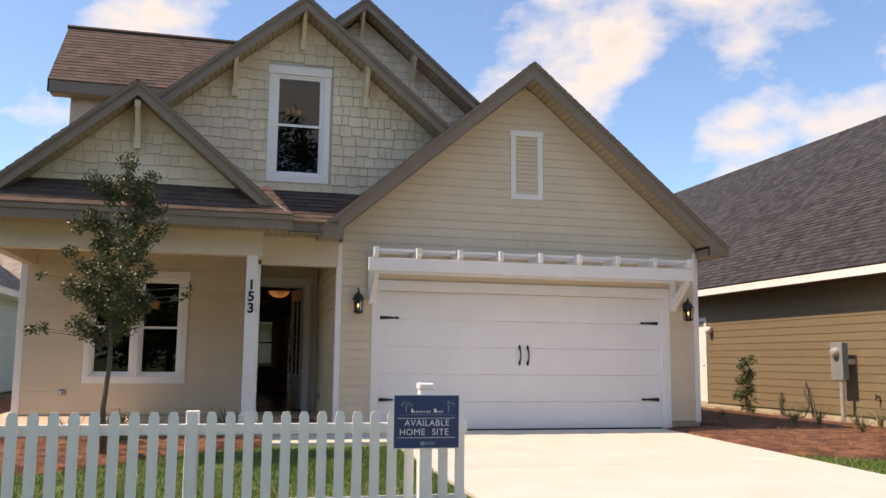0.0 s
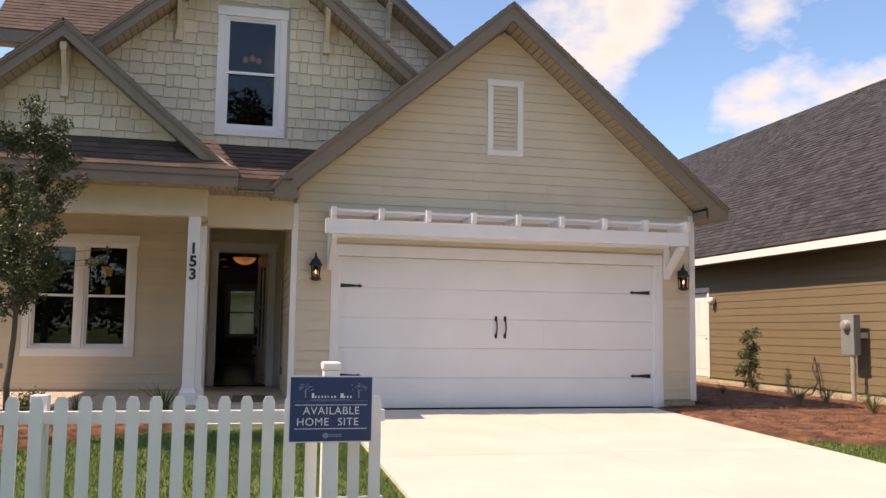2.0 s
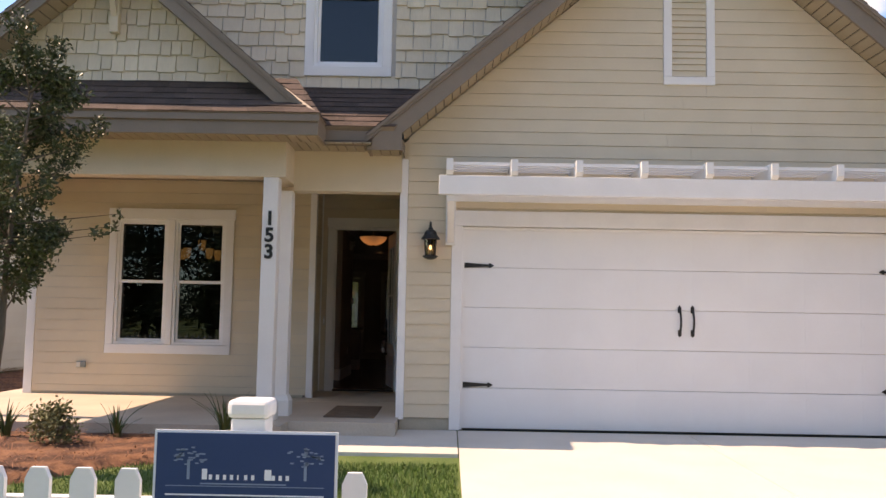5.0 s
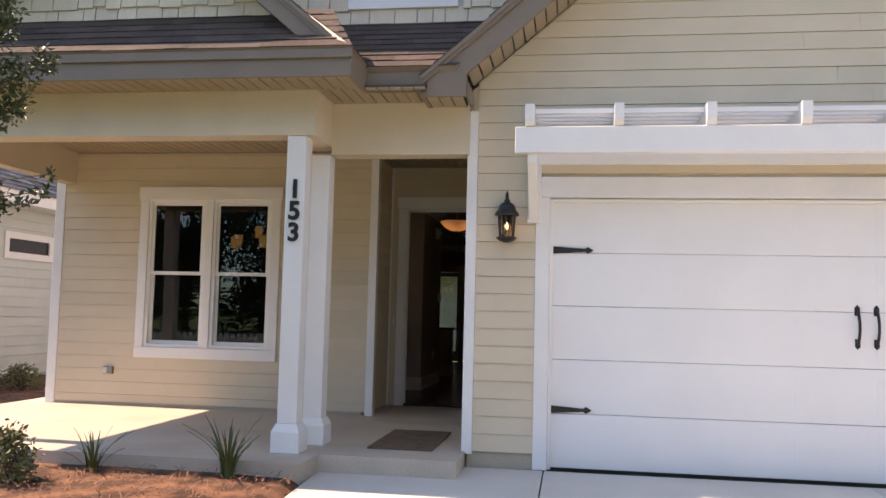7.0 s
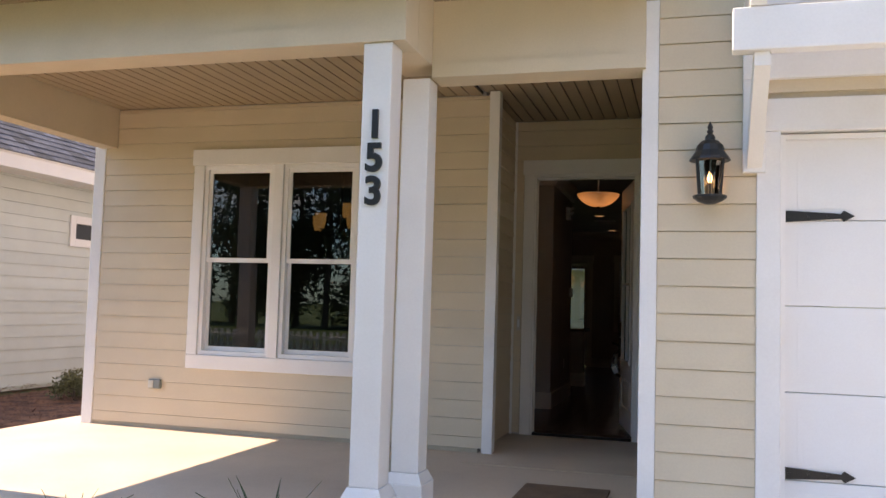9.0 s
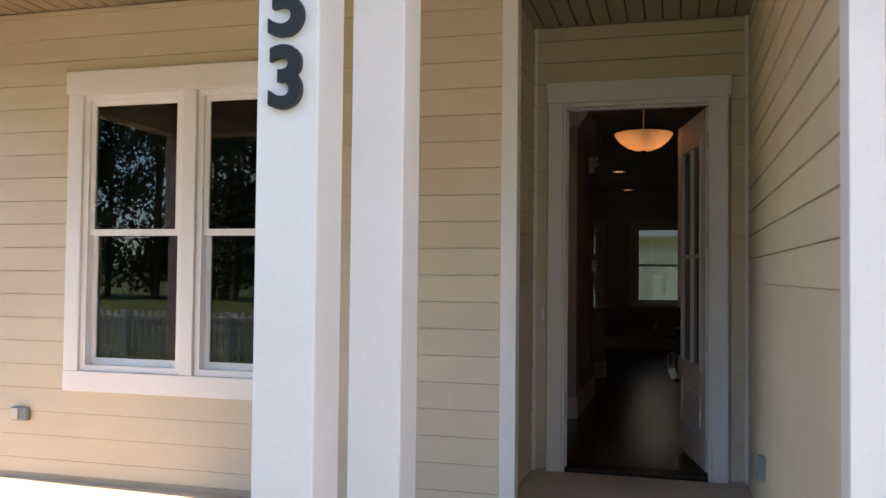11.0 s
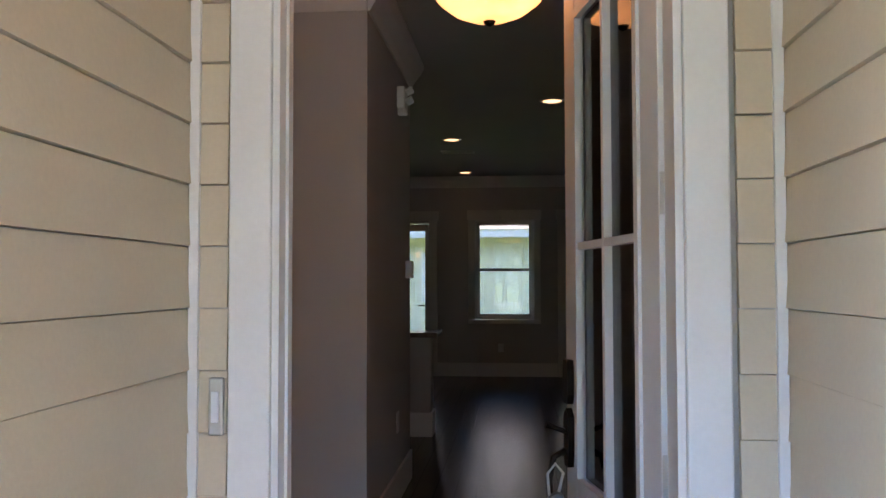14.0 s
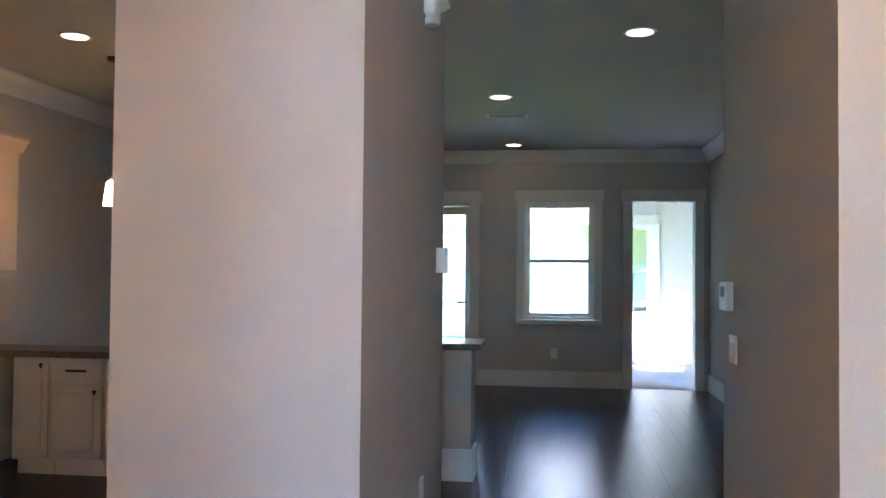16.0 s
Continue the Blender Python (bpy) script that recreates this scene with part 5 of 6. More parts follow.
def base_cabinet(x0, x1, y, label, drawer):
    c = thing("base_cabinet", label, "cabinet", "kitchen base cabinets", at=((x0 + x1) / 2, y + 0.3, FLOOR))
    part("body", box(x0 + 0.002, x1 - 0.002, y + 0.02, y + 0.36, FLOOR + 0.1, 0.87), CABINET, c)
    part("toe_kick", box(x0 + 0.002, x1 - 0.002, y + 0.08, y + 0.36, FLOOR, FLOOR + 0.099), CABINET, c)
    top_z = 0.70
    if not drawer:
        top_z = 0.86
    if drawer:
        front_drawer(x0, x1, y, c)
    do = part("cabinet_door", box(x0 + 0.012, x1 - 0.012, y, y + 0.019, 0.24, top_z, 0.004), CABINET, c)
    groove = 0.06 if x1 - x0 > 0.3 else 0.05
    part("raised_panel", box(x0 + groove, x1 - groove, y - 0.009, y - 0.001, 0.29, top_z - 0.05, 0.006), CABINET, do)
    part("knob", rotor([(0.006, 0), (0.006, 0.012), (0.014, 0.02), (0.012, 0.028), (0.003, 0.03)], 10, (x1 - 0.045, y - 0.03, top_z - 0.055)), BRONZE, do)
    return c


base_cabinet(-2.174, -1.913, 20.6, "narrow cream raised-panel base cabinet with one door", False)
for i in range(3):
    base_cabinet(-1.913 + i * 0.36, -1.553 + i * 0.36, 20.6, "cream raised-panel base cabinet with drawer", True)
tagged(finish("worktop", box(-2.72, -0.74, 20.56, 20.975, 0.872, 0.912, 0.005), GRANITE), "dark brown granite kitchen worktop", "worktop")
corner = thing("corner_cabinet", "cream base cabinet against the kitchen's side wall", "cabinet", at=(-2.4, 20.2, FLOOR))
part("body", box(-2.715, -2.21, 19.0, 20.96, FLOOR + 0.1, 0.87), CABINET, corner)
part("cabinet_door", box(-2.209, -2.19, 19.5, 20.55, 0.24, 0.86, 0.004), CABINET, corner)
upc = thing("wall_cabinet", "cream upper kitchen cabinet with crown", "cabinet", at=(-2.55, 20.2, 1.4))
part("body", box(-2.715, -2.405, 19.3, 20.95, 1.37, 2.22), CABINET, upc)
part("crown_trim", prism([(-2.715, 2.221), (-2.40, 2.221), (-2.345, 2.30), (-2.345, 2.32), (-2.715, 2.32)], lambda u, z, n: (u, 19.3 + n, z), 1.70), CABINET, upc)
for ya, yb in ((19.31, 20.12), (20.13, 20.94)):
    dd = part("cabinet_door", box(-2.404, -2.385, ya, yb, 1.41, 2.21, 0.004), CABINET, upc)
    part("raised_panel", box(-2.384, -2.377, ya + 0.07, yb - 0.07, 1.48, 2.14, 0.003), CABINET, dd)
    part("knob", rotor([(0.005, 0), (0.012, 0.012), (0.010, 0.024), (0.002, 0.028)], 8, (-2.37, ya + 0.06, 1.46)), STEEL, dd)
part("end_panel", box(-2.58, -2.43, 19.282, 19.299, 1.45, 2.17, 0.005), CABINET, upc)
part("end_panel", box(-2.70, -2.60, 19.282, 19.299, 1.45, 2.17, 0.005), CABINET, upc)
kout = tagged(finish("kitchen_outlet", box(-2.719, -2.71, 20.55, 20.63, 1.16, 1.28, 0.002), VINYL), "white outlet plate on the kitchen wall", "outlet")

# ---- lamps ----
pend = thing("bowl_pendant", "amber alabaster bowl light hanging in the foyer", "ceiling lamp", at=(1.337, 16.80, CEIL))
part("bowl", rotor([(0.020, 2.3163), (0.070, 2.3225), (0.130, 2.3475), (0.180, 2.3865), (0.210, 2.4255), (0.216, 2.4450), (0.208, 2.4450), (0.170, 2.3943), (0.120, 2.3592), (0.030, 2.3358)], 32, (1.337, 16.80, 0)), FROST, pend, "glowing mottled glass bowl", True)
part("finial", rotor([(0.003, 2.2968), (0.018, 2.3046), (0.022, 2.3147), (0.008, 2.3202)], 12, (1.337, 16.80, 0)), BRONZE, pend)
part("stem", tube([(1.337, 16.80, 2.32), (1.337, 16.80, CEIL - 0.02)], 0.005), STEEL, pend)
part("hub", rotor([(0.01, 2.6300), (0.035, 2.6450), (0.035, 2.6600), (0.01, 2.6750)], 12, (1.337, 16.80, 0)), STEEL, pend)
part("canopy", rotor([(0.01, -0.035), (0.05, -0.03), (0.065, -0.001)], 16, (1.337, 16.80, CEIL)), STEEL, pend)
pl = new("pendant_lamp", bpy.data.lights.new("pendant_lamp", "POINT"))
pl.data.energy, pl.data.color, pl.data.shadow_soft_size = 0.012, (1.0, 0.6, 0.3), 0.12
pl.location = (1.337, 16.80, 2.58)
for x, y in ((0.79, 22.4), (0.775, 25.0), (1.72, 20.62), (-1.65, 20.37)):
    dl = thing("downlight", "white recessed ceiling downlight, lit", "downlight", "recessed downlights", at=(x, y, CEIL))
    part("trim_ring", rotor([(0.098, -0.001), (0.095, -0.008), (0.078, -0.009), (0.076, -0.002)], 24, (x, y, CEIL)), INTRIM, dl)
    part("lens", rotor([(0.074, -0.0015), (0.07, -0.005)], 24, (x, y, CEIL)), LENSM, dl, "warm glowing lens")
cv = thing("ceiling_vent", "white ceiling air vent with slats", "vent", at=(0.8, 23.2, CEIL))
part("frame", boxes((0.62, 0.98, 23.1, 23.12, CEIL - 0.012, CEIL - 0.001), (0.62, 0.98, 23.28, 23.3, CEIL - 0.012, CEIL - 0.001), (0.62, 0.64, 23.121, 23.279, CEIL - 0.012, CEIL - 0.001), (0.96, 0.98, 23.121, 23.279, CEIL - 0.012, CEIL - 0.001)), INTRIM, cv)
for i in range(6):
    part("slat", prism([(23.13 + i * 0.025, CEIL - 0.012), (23.145 + i * 0.025, CEIL - 0.002), (23.147 + i * 0.025, CEIL - 0.003), (23.132 + i * 0.025, CEIL - 0.013)], lambda u, z, n: (0.641 + n, u, z), 0.318), INTRIM, cv)
kp = thing("bar_pendant", "small amber glass pendant over the bar", "pendant lamp", at=(-1.68, 20.9, CEIL))
part("canopy", rotor([(0.01, -0.03), (0.05, -0.025), (0.055, -0.001)], 16, (-1.68, 20.9, CEIL)), BRONZE, kp)
part("cord", tube([(-1.68, 20.9, 2.02), (-1.68, 20.9, CEIL - 0.02)], 0.006, 6), BRONZE, kp)
part("shade", rotor([(0.060, 1.85), (0.043, 2.0), (0.02, 2.02)], 16, (-1.68, 20.9, 0)), SHADEG, kp, "glowing amber glass shade")
ch = thing("chandelier", "bronze dining chandelier with amber glass shades", "chandelier", at=(-1.2, 16.1, CEIL))
part("stem", tube([(-1.2, 16.1, 2.0), (-1.2, 16.1, CEIL - 0.01)], 0.012, 8), BRONZE, ch)
part("hub", rotor([(0.01, 1.93), (0.05, 1.97), (0.04, 2.03), (0.01, 2.06)], 12, (-1.2, 16.1, 0)), BRONZE, ch)
for k in range(5):
    a = 0.5 + k * 2 * math.pi / 5
    r = 0.27
    px_, py_ = -1.2 + r * math.cos(a), 16.1 + r * math.sin(a)
    lift = 0.16 if k == 1 else 0.0
    part("arm", tube([(-1.2, 16.1, 1.98), (-1.2 + 0.6 * r * math.cos(a), 16.1 + 0.6 * r * math.sin(a), 1.93), (px_, py_, 2.0 + lift)], 0.009, 6), BRONZE, ch)
    part("shade", rotor([(0.035, 2.0 + lift), (0.05, 2.05 + lift), (0.058, 2.15 + lift), (0.052, 2.15 + lift), (0.03, 2.01 + lift)], 14, (px_, py_, 0)), SHADEG, ch, "glowing amber glass shade")

# upper room behind its window
uproom = thing("wall_upper_room", "greige walls of the upper room", "wall", kind="structure")
part("shell", boxes((0.2, 0.3, UY + 0.125, 15.6, 3.4, 5.7), (2.5, 2.6, UY + 0.125, 15.6, 3.4, 5.7), (0.2, 2.6, 15.5, 15.6, 3.4, 5.7), (0.2, 2.6, UY + 0.125, 15.6, 3.3, 3.4), (0.2, 2.6, UY + 0.125, 15.6, 5.7, 5.75)), GREIGE, uproom)
ul = thing("ceiling_light", "small ceiling light with three lit bulbs", "ceiling lamp", at=(1.36, 14.4, 5.7))
part("stem", tube([(1.36, 14.4, 5.58), (1.36, 14.4, 5.7)], 0.012), BRONZE, ul)
for dx, dz in ((-0.11, 0), (0.0, 0.03), (0.1, -0.005)):
    part("bulb", rotor([(0.01, 5.46), (0.042, 5.49), (0.045, 5.53), (0.02, 5.57)], 12, (1.36 + dx, 14.4, dz)), SHADEG, ul, "amber lit glass")

# ---- small wall fittings ----
th = thing("thermostat", "white wall thermostat with small grey display", "thermostat", at=(2.0, 19.44, 1.36))
part("body", box(1.965, 1.999, 19.37, 19.52, 1.272, 1.397, 0.006), VINYL, th)
part("display", box(1.961, 1.964, 19.40, 19.47, 1.332, 1.377), GREYBOX, th)
sw = thing("light_switch", "white double switch plate on the hall wall", "switch", at=(2.0, 19.36, 1.13))
part("plate", box(1.990, 1.999, 19.30, 19.43, 1.05, 1.17, 0.003), VINYL, sw)
for y in (19.325, 19.375):
    part("rocker", box(1.984, 1.989, y, y + 0.03, 1.08, 1.14, 0.002), VINYL, sw)
chime = tagged(finish("door_chime", box(STX1 + 0.001, STX1 + 0.045, 19.20, 19.29, 1.425, 1.535, 0.006), VINYL), "small white door chime on the hall wall", "chime")
for y, z in ((18.8, 0.52),):
    ho = tagged(finish("wall_outlet", box(STX1 + 0.001, STX1 + 0.008, y, y + 0.075, z, z + 0.12, 0.002), VINYL), "white outlet plate on the hall wall", "outlet")
lo = thing("wall_outlet", "white outlet plate under the living room window", "outlet", at=(1.23, RY, 0.5))
part("plate", box(1.185, 1.26, RY - 0.008, RY - 0.001, 0.45, 0.565, 0.002), VINYL, lo)
part("socket", boxes((1.205, 1.24, RY - 0.011, RY - 0.0085, 0.465, 0.495), (1.205, 1.24, RY - 0.011, RY - 0.0085, 0.52, 0.55)), VINYL, lo)
sig = thing("wall_signal", "small white alarm box with flaps high on the hall wall", "alarm", at=(0.729, 18.87, 2.5))
part("body", box(0.729, 0.777, 18.80, 18.95, 2.43, 2.56, 0.008), VINYL, sig)
part("flap", prism([(0.778, 2.54), (0.815, 2.56), (0.818, 2.548), (0.781, 2.528)], lambda u, z, n: (u, 18.81 + n, z), 0.13), VINYL, sig)
part("flap", prism([(0.778, 2.48), (0.815, 2.50), (0.818, 2.488), (0.781, 2.468)], lambda u, z, n: (u, 18.81 + n, z), 0.13), VINYL, sig)
part("sounder", rotor([(0.03, 2.40), (0.034, 2.41), (0.03, 2.429)], 12, (0.753, 18.87, 0)), VINYL, sig)


# ---- neighbouring houses ----
nb = thing("neighbour_house", "olive-tan sided house with charcoal shingle roof", "house", at=(14, 17, 0))
NX = 12.2
part("wall", boxes((NX, NX + 0.15, 7.5, 18.95, 0.12, 2.78), (NX, NX + 0.15, 19.9, 29.0, 0.12, 2.78), (NX, NX + 0.15, 18.95, 19.9, 2.16, 2.78), (NX + 0.15, 21.8, 7.5, 7.65, 0.1, 2.78), (NX + 0.15, 21.8, 28.85, 29.0, 0.1, 2.78), (21.65, 21.8, 7.65, 28.85, 0.1, 2.78)), TAN, nb)
part("foundation", boxes((NX + 0.01, NX + 0.2, 7.5, 29.0, -0.2, 0.119)), FOUND, nb)
clapboards(nb, (NX, 29.0), (NX, 7.5), 0.125, 2.74, TAN, [(9.05, 10.15, -1, 2.2)], lap=0.16)
part("soffit", box(11.72, NX - 0.001, 7.2, 29.3, 2.74, 2.765), TAND, nb)
part("fascia", box(11.68, 11.72, 7.2, 29.3, 2.735, 2.90, 0.004), WHITE, nb, "white eave fascia")
roof_plane("roof_slope", [(11.66, 7.2, 2.915), (11.66, 29.3, 2.915), (17.0, 29.3, 7.65), (17.0, 7.2, 7.65)], DARKROOF, nb, 0.1, 0.145, 0.2, seed=71, lower=TAND)
roof_plane("roof_slope", [(22.34, 7.2, 2.915), (22.34, 29.3, 2.915), (17.0, 29.3, 7.65), (17.0, 7.2, 7.65)], DARKROOF, nb, 0.1, 0.6, 1.5, seed=72, lower=TAND)
part("gable_end", prism([(NX, 2.78), (21.8, 2.78), (17.0, 7.3)], lambda u, z, n: (u, 7.5 + n, z), 0.14), TAN, nb)
part("gable_end", prism([(NX, 2.78), (21.8, 2.78), (17.0, 7.3)], lambda u, z, n: (u, 28.86 + n, z), 0.14), TAN, nb)
nd = part("door", box(NX + 0.04, NX + 0.085, 18.99, 19.86, 0.13, 2.12, 0.004), WHITE, nb, "white panelled side door")
for z0, z1 in ((0.3, 0.95), (1.1, 1.95)):
    for y0 in (19.08, 19.46):
        part("panel", box(NX + 0.03, NX + 0.039, y0, y0 + 0.3, z0, z1, 0.004), WHITE, nd)
part("knob", rotor([(0.01, 0), (0.028, 0.02), (0.02, 0.045)], 10, (NX + 0.02, 19.07, 1.0)), BRONZE, nd)
part("door_casing", boxes((NX - 0.03, NX + 0.03, 18.87, 18.965, 0.12, 2.14), (NX - 0.03, NX + 0.03, 19.885, 19.98, 0.12, 2.14), (NX - 0.03, NX + 0.03, 18.87, 19.98, 2.141, 2.25)), WHITE, nb)
nl = thing("porch_globe", "white globe wall light beside a side door", "wall lamp", at=(NX, 18.62, 1.9))
part("plate", box(NX - 0.03, NX - 0.018, 18.55, 18.69, 1.84, 1.98, 0.003), TAND, nl)
part("globe", rotor([(0.02, -0.1), (0.075, -0.06), (0.09, 0.0), (0.07, 0.06), (0.03, 0.085)], 16, (NX - 0.11, 18.62, 1.92)), SIGNW, nl, "white glass globe", True)

em = thing("electric_meter", "grey electric meter box on a conduit", "meter", at=(11.9, 13.65, 0))
part("box", box(11.86, 12.0, 13.47, 13.81, 0.80, 1.52, 0.01), GREYBOX, em)
part("meter_glass", rotor([(0.09, 0.0), (0.088, 0.06), (0.07, 0.09), (0.02, 0.1)], 20), STEEL, em, "round glass meter dial")
em.children[-1].matrix_basis = pose(11.859, 13.64, 1.33, 0, -90, 0)
em.children[-1].matrix_parent_inverse = em.matrix_basis.inverted()
part("conduit", tube([(11.93, 13.6, -0.1), (11.93, 13.6, 0.80)], 0.045, 12), STEEL, em, "grey conduit pipe")
part("strut", boxes((12.0, NX - 0.018, 13.5, 13.75, 1.1, 1.2)), STEEL, em)
cb = thing("utility_cable", "black utility cable looped on the siding", "cable", at=(12.1, 14.9, 0))
part("loop", tube([(12.12, 14.75, -0.05), (12.11, 14.78, 0.35), (12.10, 14.9, 0.72), (12.11, 14.98, 0.5), (12.10, 14.82, 0.25), (12.08, 14.95, 0.02), (12.05, 15.2, -0.04)], 0.014, 8), CABLE, cb)
hb = thing("hose_bib", "small brass hose tap on the siding", "tap", at=(12.15, 12.9, 0.5))
part("pipe", tube([(NX - 0.02, 12.9, 0.5), (12.1, 12.9, 0.5), (12.08, 12.9, 0.44)], 0.016, 8), BRONZE, hb)
part("wheel", rotor([(0.03, 0.0), (0.035, 0.008), (0.03, 0.016)], 10, (12.1, 12.9, 0.53)), BRONZE, hb)
part("stem", tube([(12.1, 12.9, 0.5), (12.1, 12.9, 0.535)], 0.008, 6), BRONZE, hb)

LX = -6.2
lh = thing("neighbour_house", "pale grey sided house with slate-dark roof", "house", at=(-11, 21, 0))
part("wall", boxes((LX - 0.15, LX, 13.0, 30.0, 0.0, 2.85), (-16, LX - 0.15, 13.0, 13.15, 0, 2.85), (-16, LX - 0.15, 29.85, 30.0, 0, 2.85), (-16.15, -16, 13.0, 30.0, 0, 2.85)), PALE, lh)
clapboards(lh, (LX, 13.0), (LX, 30.0), 0.05, 2.82, PALE, [(5.1, 6.4, 1.94, 2.40)], lap=0.16)
vw = part("window", boxes((LX + 0.017, LX + 0.045, 18.10, 18.21, 1.95, 2.39), (LX + 0.017, LX + 0.045, 19.29, 19.40, 1.95, 2.39), (LX + 0.017, LX + 0.045, 18.211, 19.289, 2.28, 2.39), (LX + 0.017, LX + 0.045, 18.211, 19.289, 1.95, 2.06)), WHITE, lh, "white framed transom window")
part("pane", box(LX + 0.005, LX + 0.012, 18.211, 19.289, 2.061, 2.279), BLACK, vw, "dark glass")
part("fascia", box(LX + 0.42, LX + 0.46, 12.7, 30.3, 2.80, 2.98, 0.004), WHITE, lh)
part("soffit", box(LX + 0.001, LX + 0.42, 12.7, 30.3, 2.80, 2.82), WHITE, lh)
roof_plane("roof_slope", [(LX + 0.48, 12.7, 2.99), (LX + 0.48, 30.3, 2.99), (-11, 30.3, 7.0), (-11, 12.7, 7.0)], SLATE, lh, 0.1, 0.145, 0.3, seed=81, lower=WHITE)
roof_plane("roof_slope", [(-16.5, 12.7, 2.99), (-16.5, 30.3, 2.99), (-11, 30.3, 7.0), (-11, 12.7, 7.0)], SLATE, lh, 0.1, 0.6, 1.5, seed=82, lower=WHITE)
part("gable_end", prism([(-16, 2.85), (LX, 2.85), (-11, 6.7)], lambda u, z, n: (u, 13.0 + n, z), 0.14), PALE, lh)

rh = thing("neighbour_house", "pale yellow house behind with tan roof", "house", at=(0, 38, 0))
part("wall", boxes((-12, 1.9, 35.0, 35.15, -0.1, 2.6), (1.9, 2.0, 35.15, 37.0, -0.1, 2.6), (1.9, 6.0, 37.0, 37.15, -0.1, 2.6), (6.0, 6.1, 35.15, 37.0, -0.1, 2.6), (6.1, 14, 35.0, 35.15, -0.1, 2.6), (-12, 14, 44.0, 44.15, -0.1, 2.6), (-12.15, -12, 35, 44.15, -0.1, 2.6), (14, 14.15, 35, 44.15, -0.1, 2.6)), BACKH, rh)
clapboards(rh, (-4.0, 35.0), (1.9, 35.0), 0.0, 2.5, BACKH, [(3.1, 4.3, 0.9, 2.1)], lap=0.18)
rw = part("window", boxes((-0.9, -0.8, 34.95, 35.0, 0.9, 2.1), (0.2, 0.3, 34.95, 35.0, 0.9, 2.1), (-0.8, 0.2, 34.95, 35.0, 2.0, 2.1), (-0.8, 0.2, 34.95, 35.0, 0.9, 1.0), (-0.8, 0.2, 34.96, 34.99, 1.46, 1.52)), WHITE, rh, "white framed window")
part("pane", box(-0.8, 0.2, 34.975, 34.985, 1.0, 2.0), PANE, rw, "glass pane")
part("fascia", box(-12.5, 14.5, 34.5, 34.54, 2.48, 2.66), WHITE, rh)
part("soffit", box(-12.5, 14.5, 34.54, 35.0, 2.58, 2.60), WHITE, rh)
tanroof = material("tan_roof_shingle", (0.30, 0.26, 0.22), 0.9, 0.15, 5, 0.5, 140, island=0.2)
roof_plane("roof_slope", [(-12.5, 34.48, 2.67), (14.5, 34.48, 2.67), (14.5, 39.5, 6.0), (-12.5, 39.5, 6.0)], tanroof, rh, 0.1, 0.16, 0.5, seed=91, lower=WHITE)
roof_plane("roof_slope", [(-12.5, 44.6, 2.67), (14.5, 44.6, 2.67), (14.5, 39.5, 6.0), (-12.5, 39.5, 6.0)], tanroof, rh, 0.1, 0.6, 2.0, seed=92, lower=WHITE)
gr = thing("kettle_grill", "black kettle barbecue on three legs", "barbecue", at=(3.1, 33.4, 0))
part("bowl", rotor([(0.02, 0.42), (0.16, 0.46), (0.25, 0.56), (0.28, 0.66), (0.285, 0.68)], 20, (3.1, 33.4, 0)), BLACK, gr, "", True)
part("lid", rotor([(0.287, 0.685), (0.27, 0.78), (0.2, 0.87), (0.06, 0.92), (0.02, 0.95)], 20, (3.1, 33.4, 0)), BLACK, gr, "", True)
for k in range(3):
    a = k * 2.1 + 0.4
    part("leg", tube([(3.1 + 0.14 * math.cos(a), 33.4 + 0.14 * math.sin(a), 0.5), (3.1 + 0.3 * math.cos(a), 33.4 + 0.3 * math.sin(a), -0.03)], 0.012, 6), STEEL, gr)

# far houses along the street, to the left
def far_house(x, y, w, d, h, peak, wallm, label):
    f = thing("far_house", label, "house", "far houses", at=(x, y, 0))
    part("wall", box(x - w / 2, x + w / 2, y, y + d, -0.1, h), wallm, f)
    part("gable_end", prism([(x - w / 2, h), (x + w / 2, h), (x, peak - 0.25)], lambda u, z, n: (u, y + 0.01 + n, z), 0.14), wallm, f)
    roof_plane("roof_slope", [(x - w / 2 - 0.5, y - 0.4, h - 0.1), (x - w / 2 - 0.5, y + d, h - 0.1), (x, y + d, peak), (x, y - 0.4, peak)], DARKROOF, f, 0.2, 0.5, 1.2, seed=int(abs(x)), lower=WHITE)
    roof_plane("roof_slope", [(x + w / 2 + 0.5, y - 0.4, h - 0.1), (x + w / 2 + 0.5, y + d, h - 0.1), (x, y + d, peak), (x, y - 0.4, peak)], DARKROOF, f, 0.2, 0.5, 1.2, seed=int(abs(x)) + 1, lower=WHITE)
    for dx in (-w / 4, w / 4):
        ww = part("window", boxes((x + dx - 0.65, x + dx - 0.5, y - 0.06, y - 0.001, 0.6, 2.3), (x + dx + 0.5, x + dx + 0.65, y - 0.06, y - 0.001, 0.6, 2.3), (x + dx - 0.5, x + dx + 0.5, y - 0.06, y - 0.001, 2.1, 2.3), (x + dx - 0.5, x + dx + 0.5, y - 0.06, y - 0.001, 0.6, 0.75)), WHITE, f, "white framed window")
        part("pane", box(x + dx - 0.5, x + dx + 0.5, y - 0.03, y - 0.02, 0.75, 2.1), BLACK, ww, "dark glass")
    return f


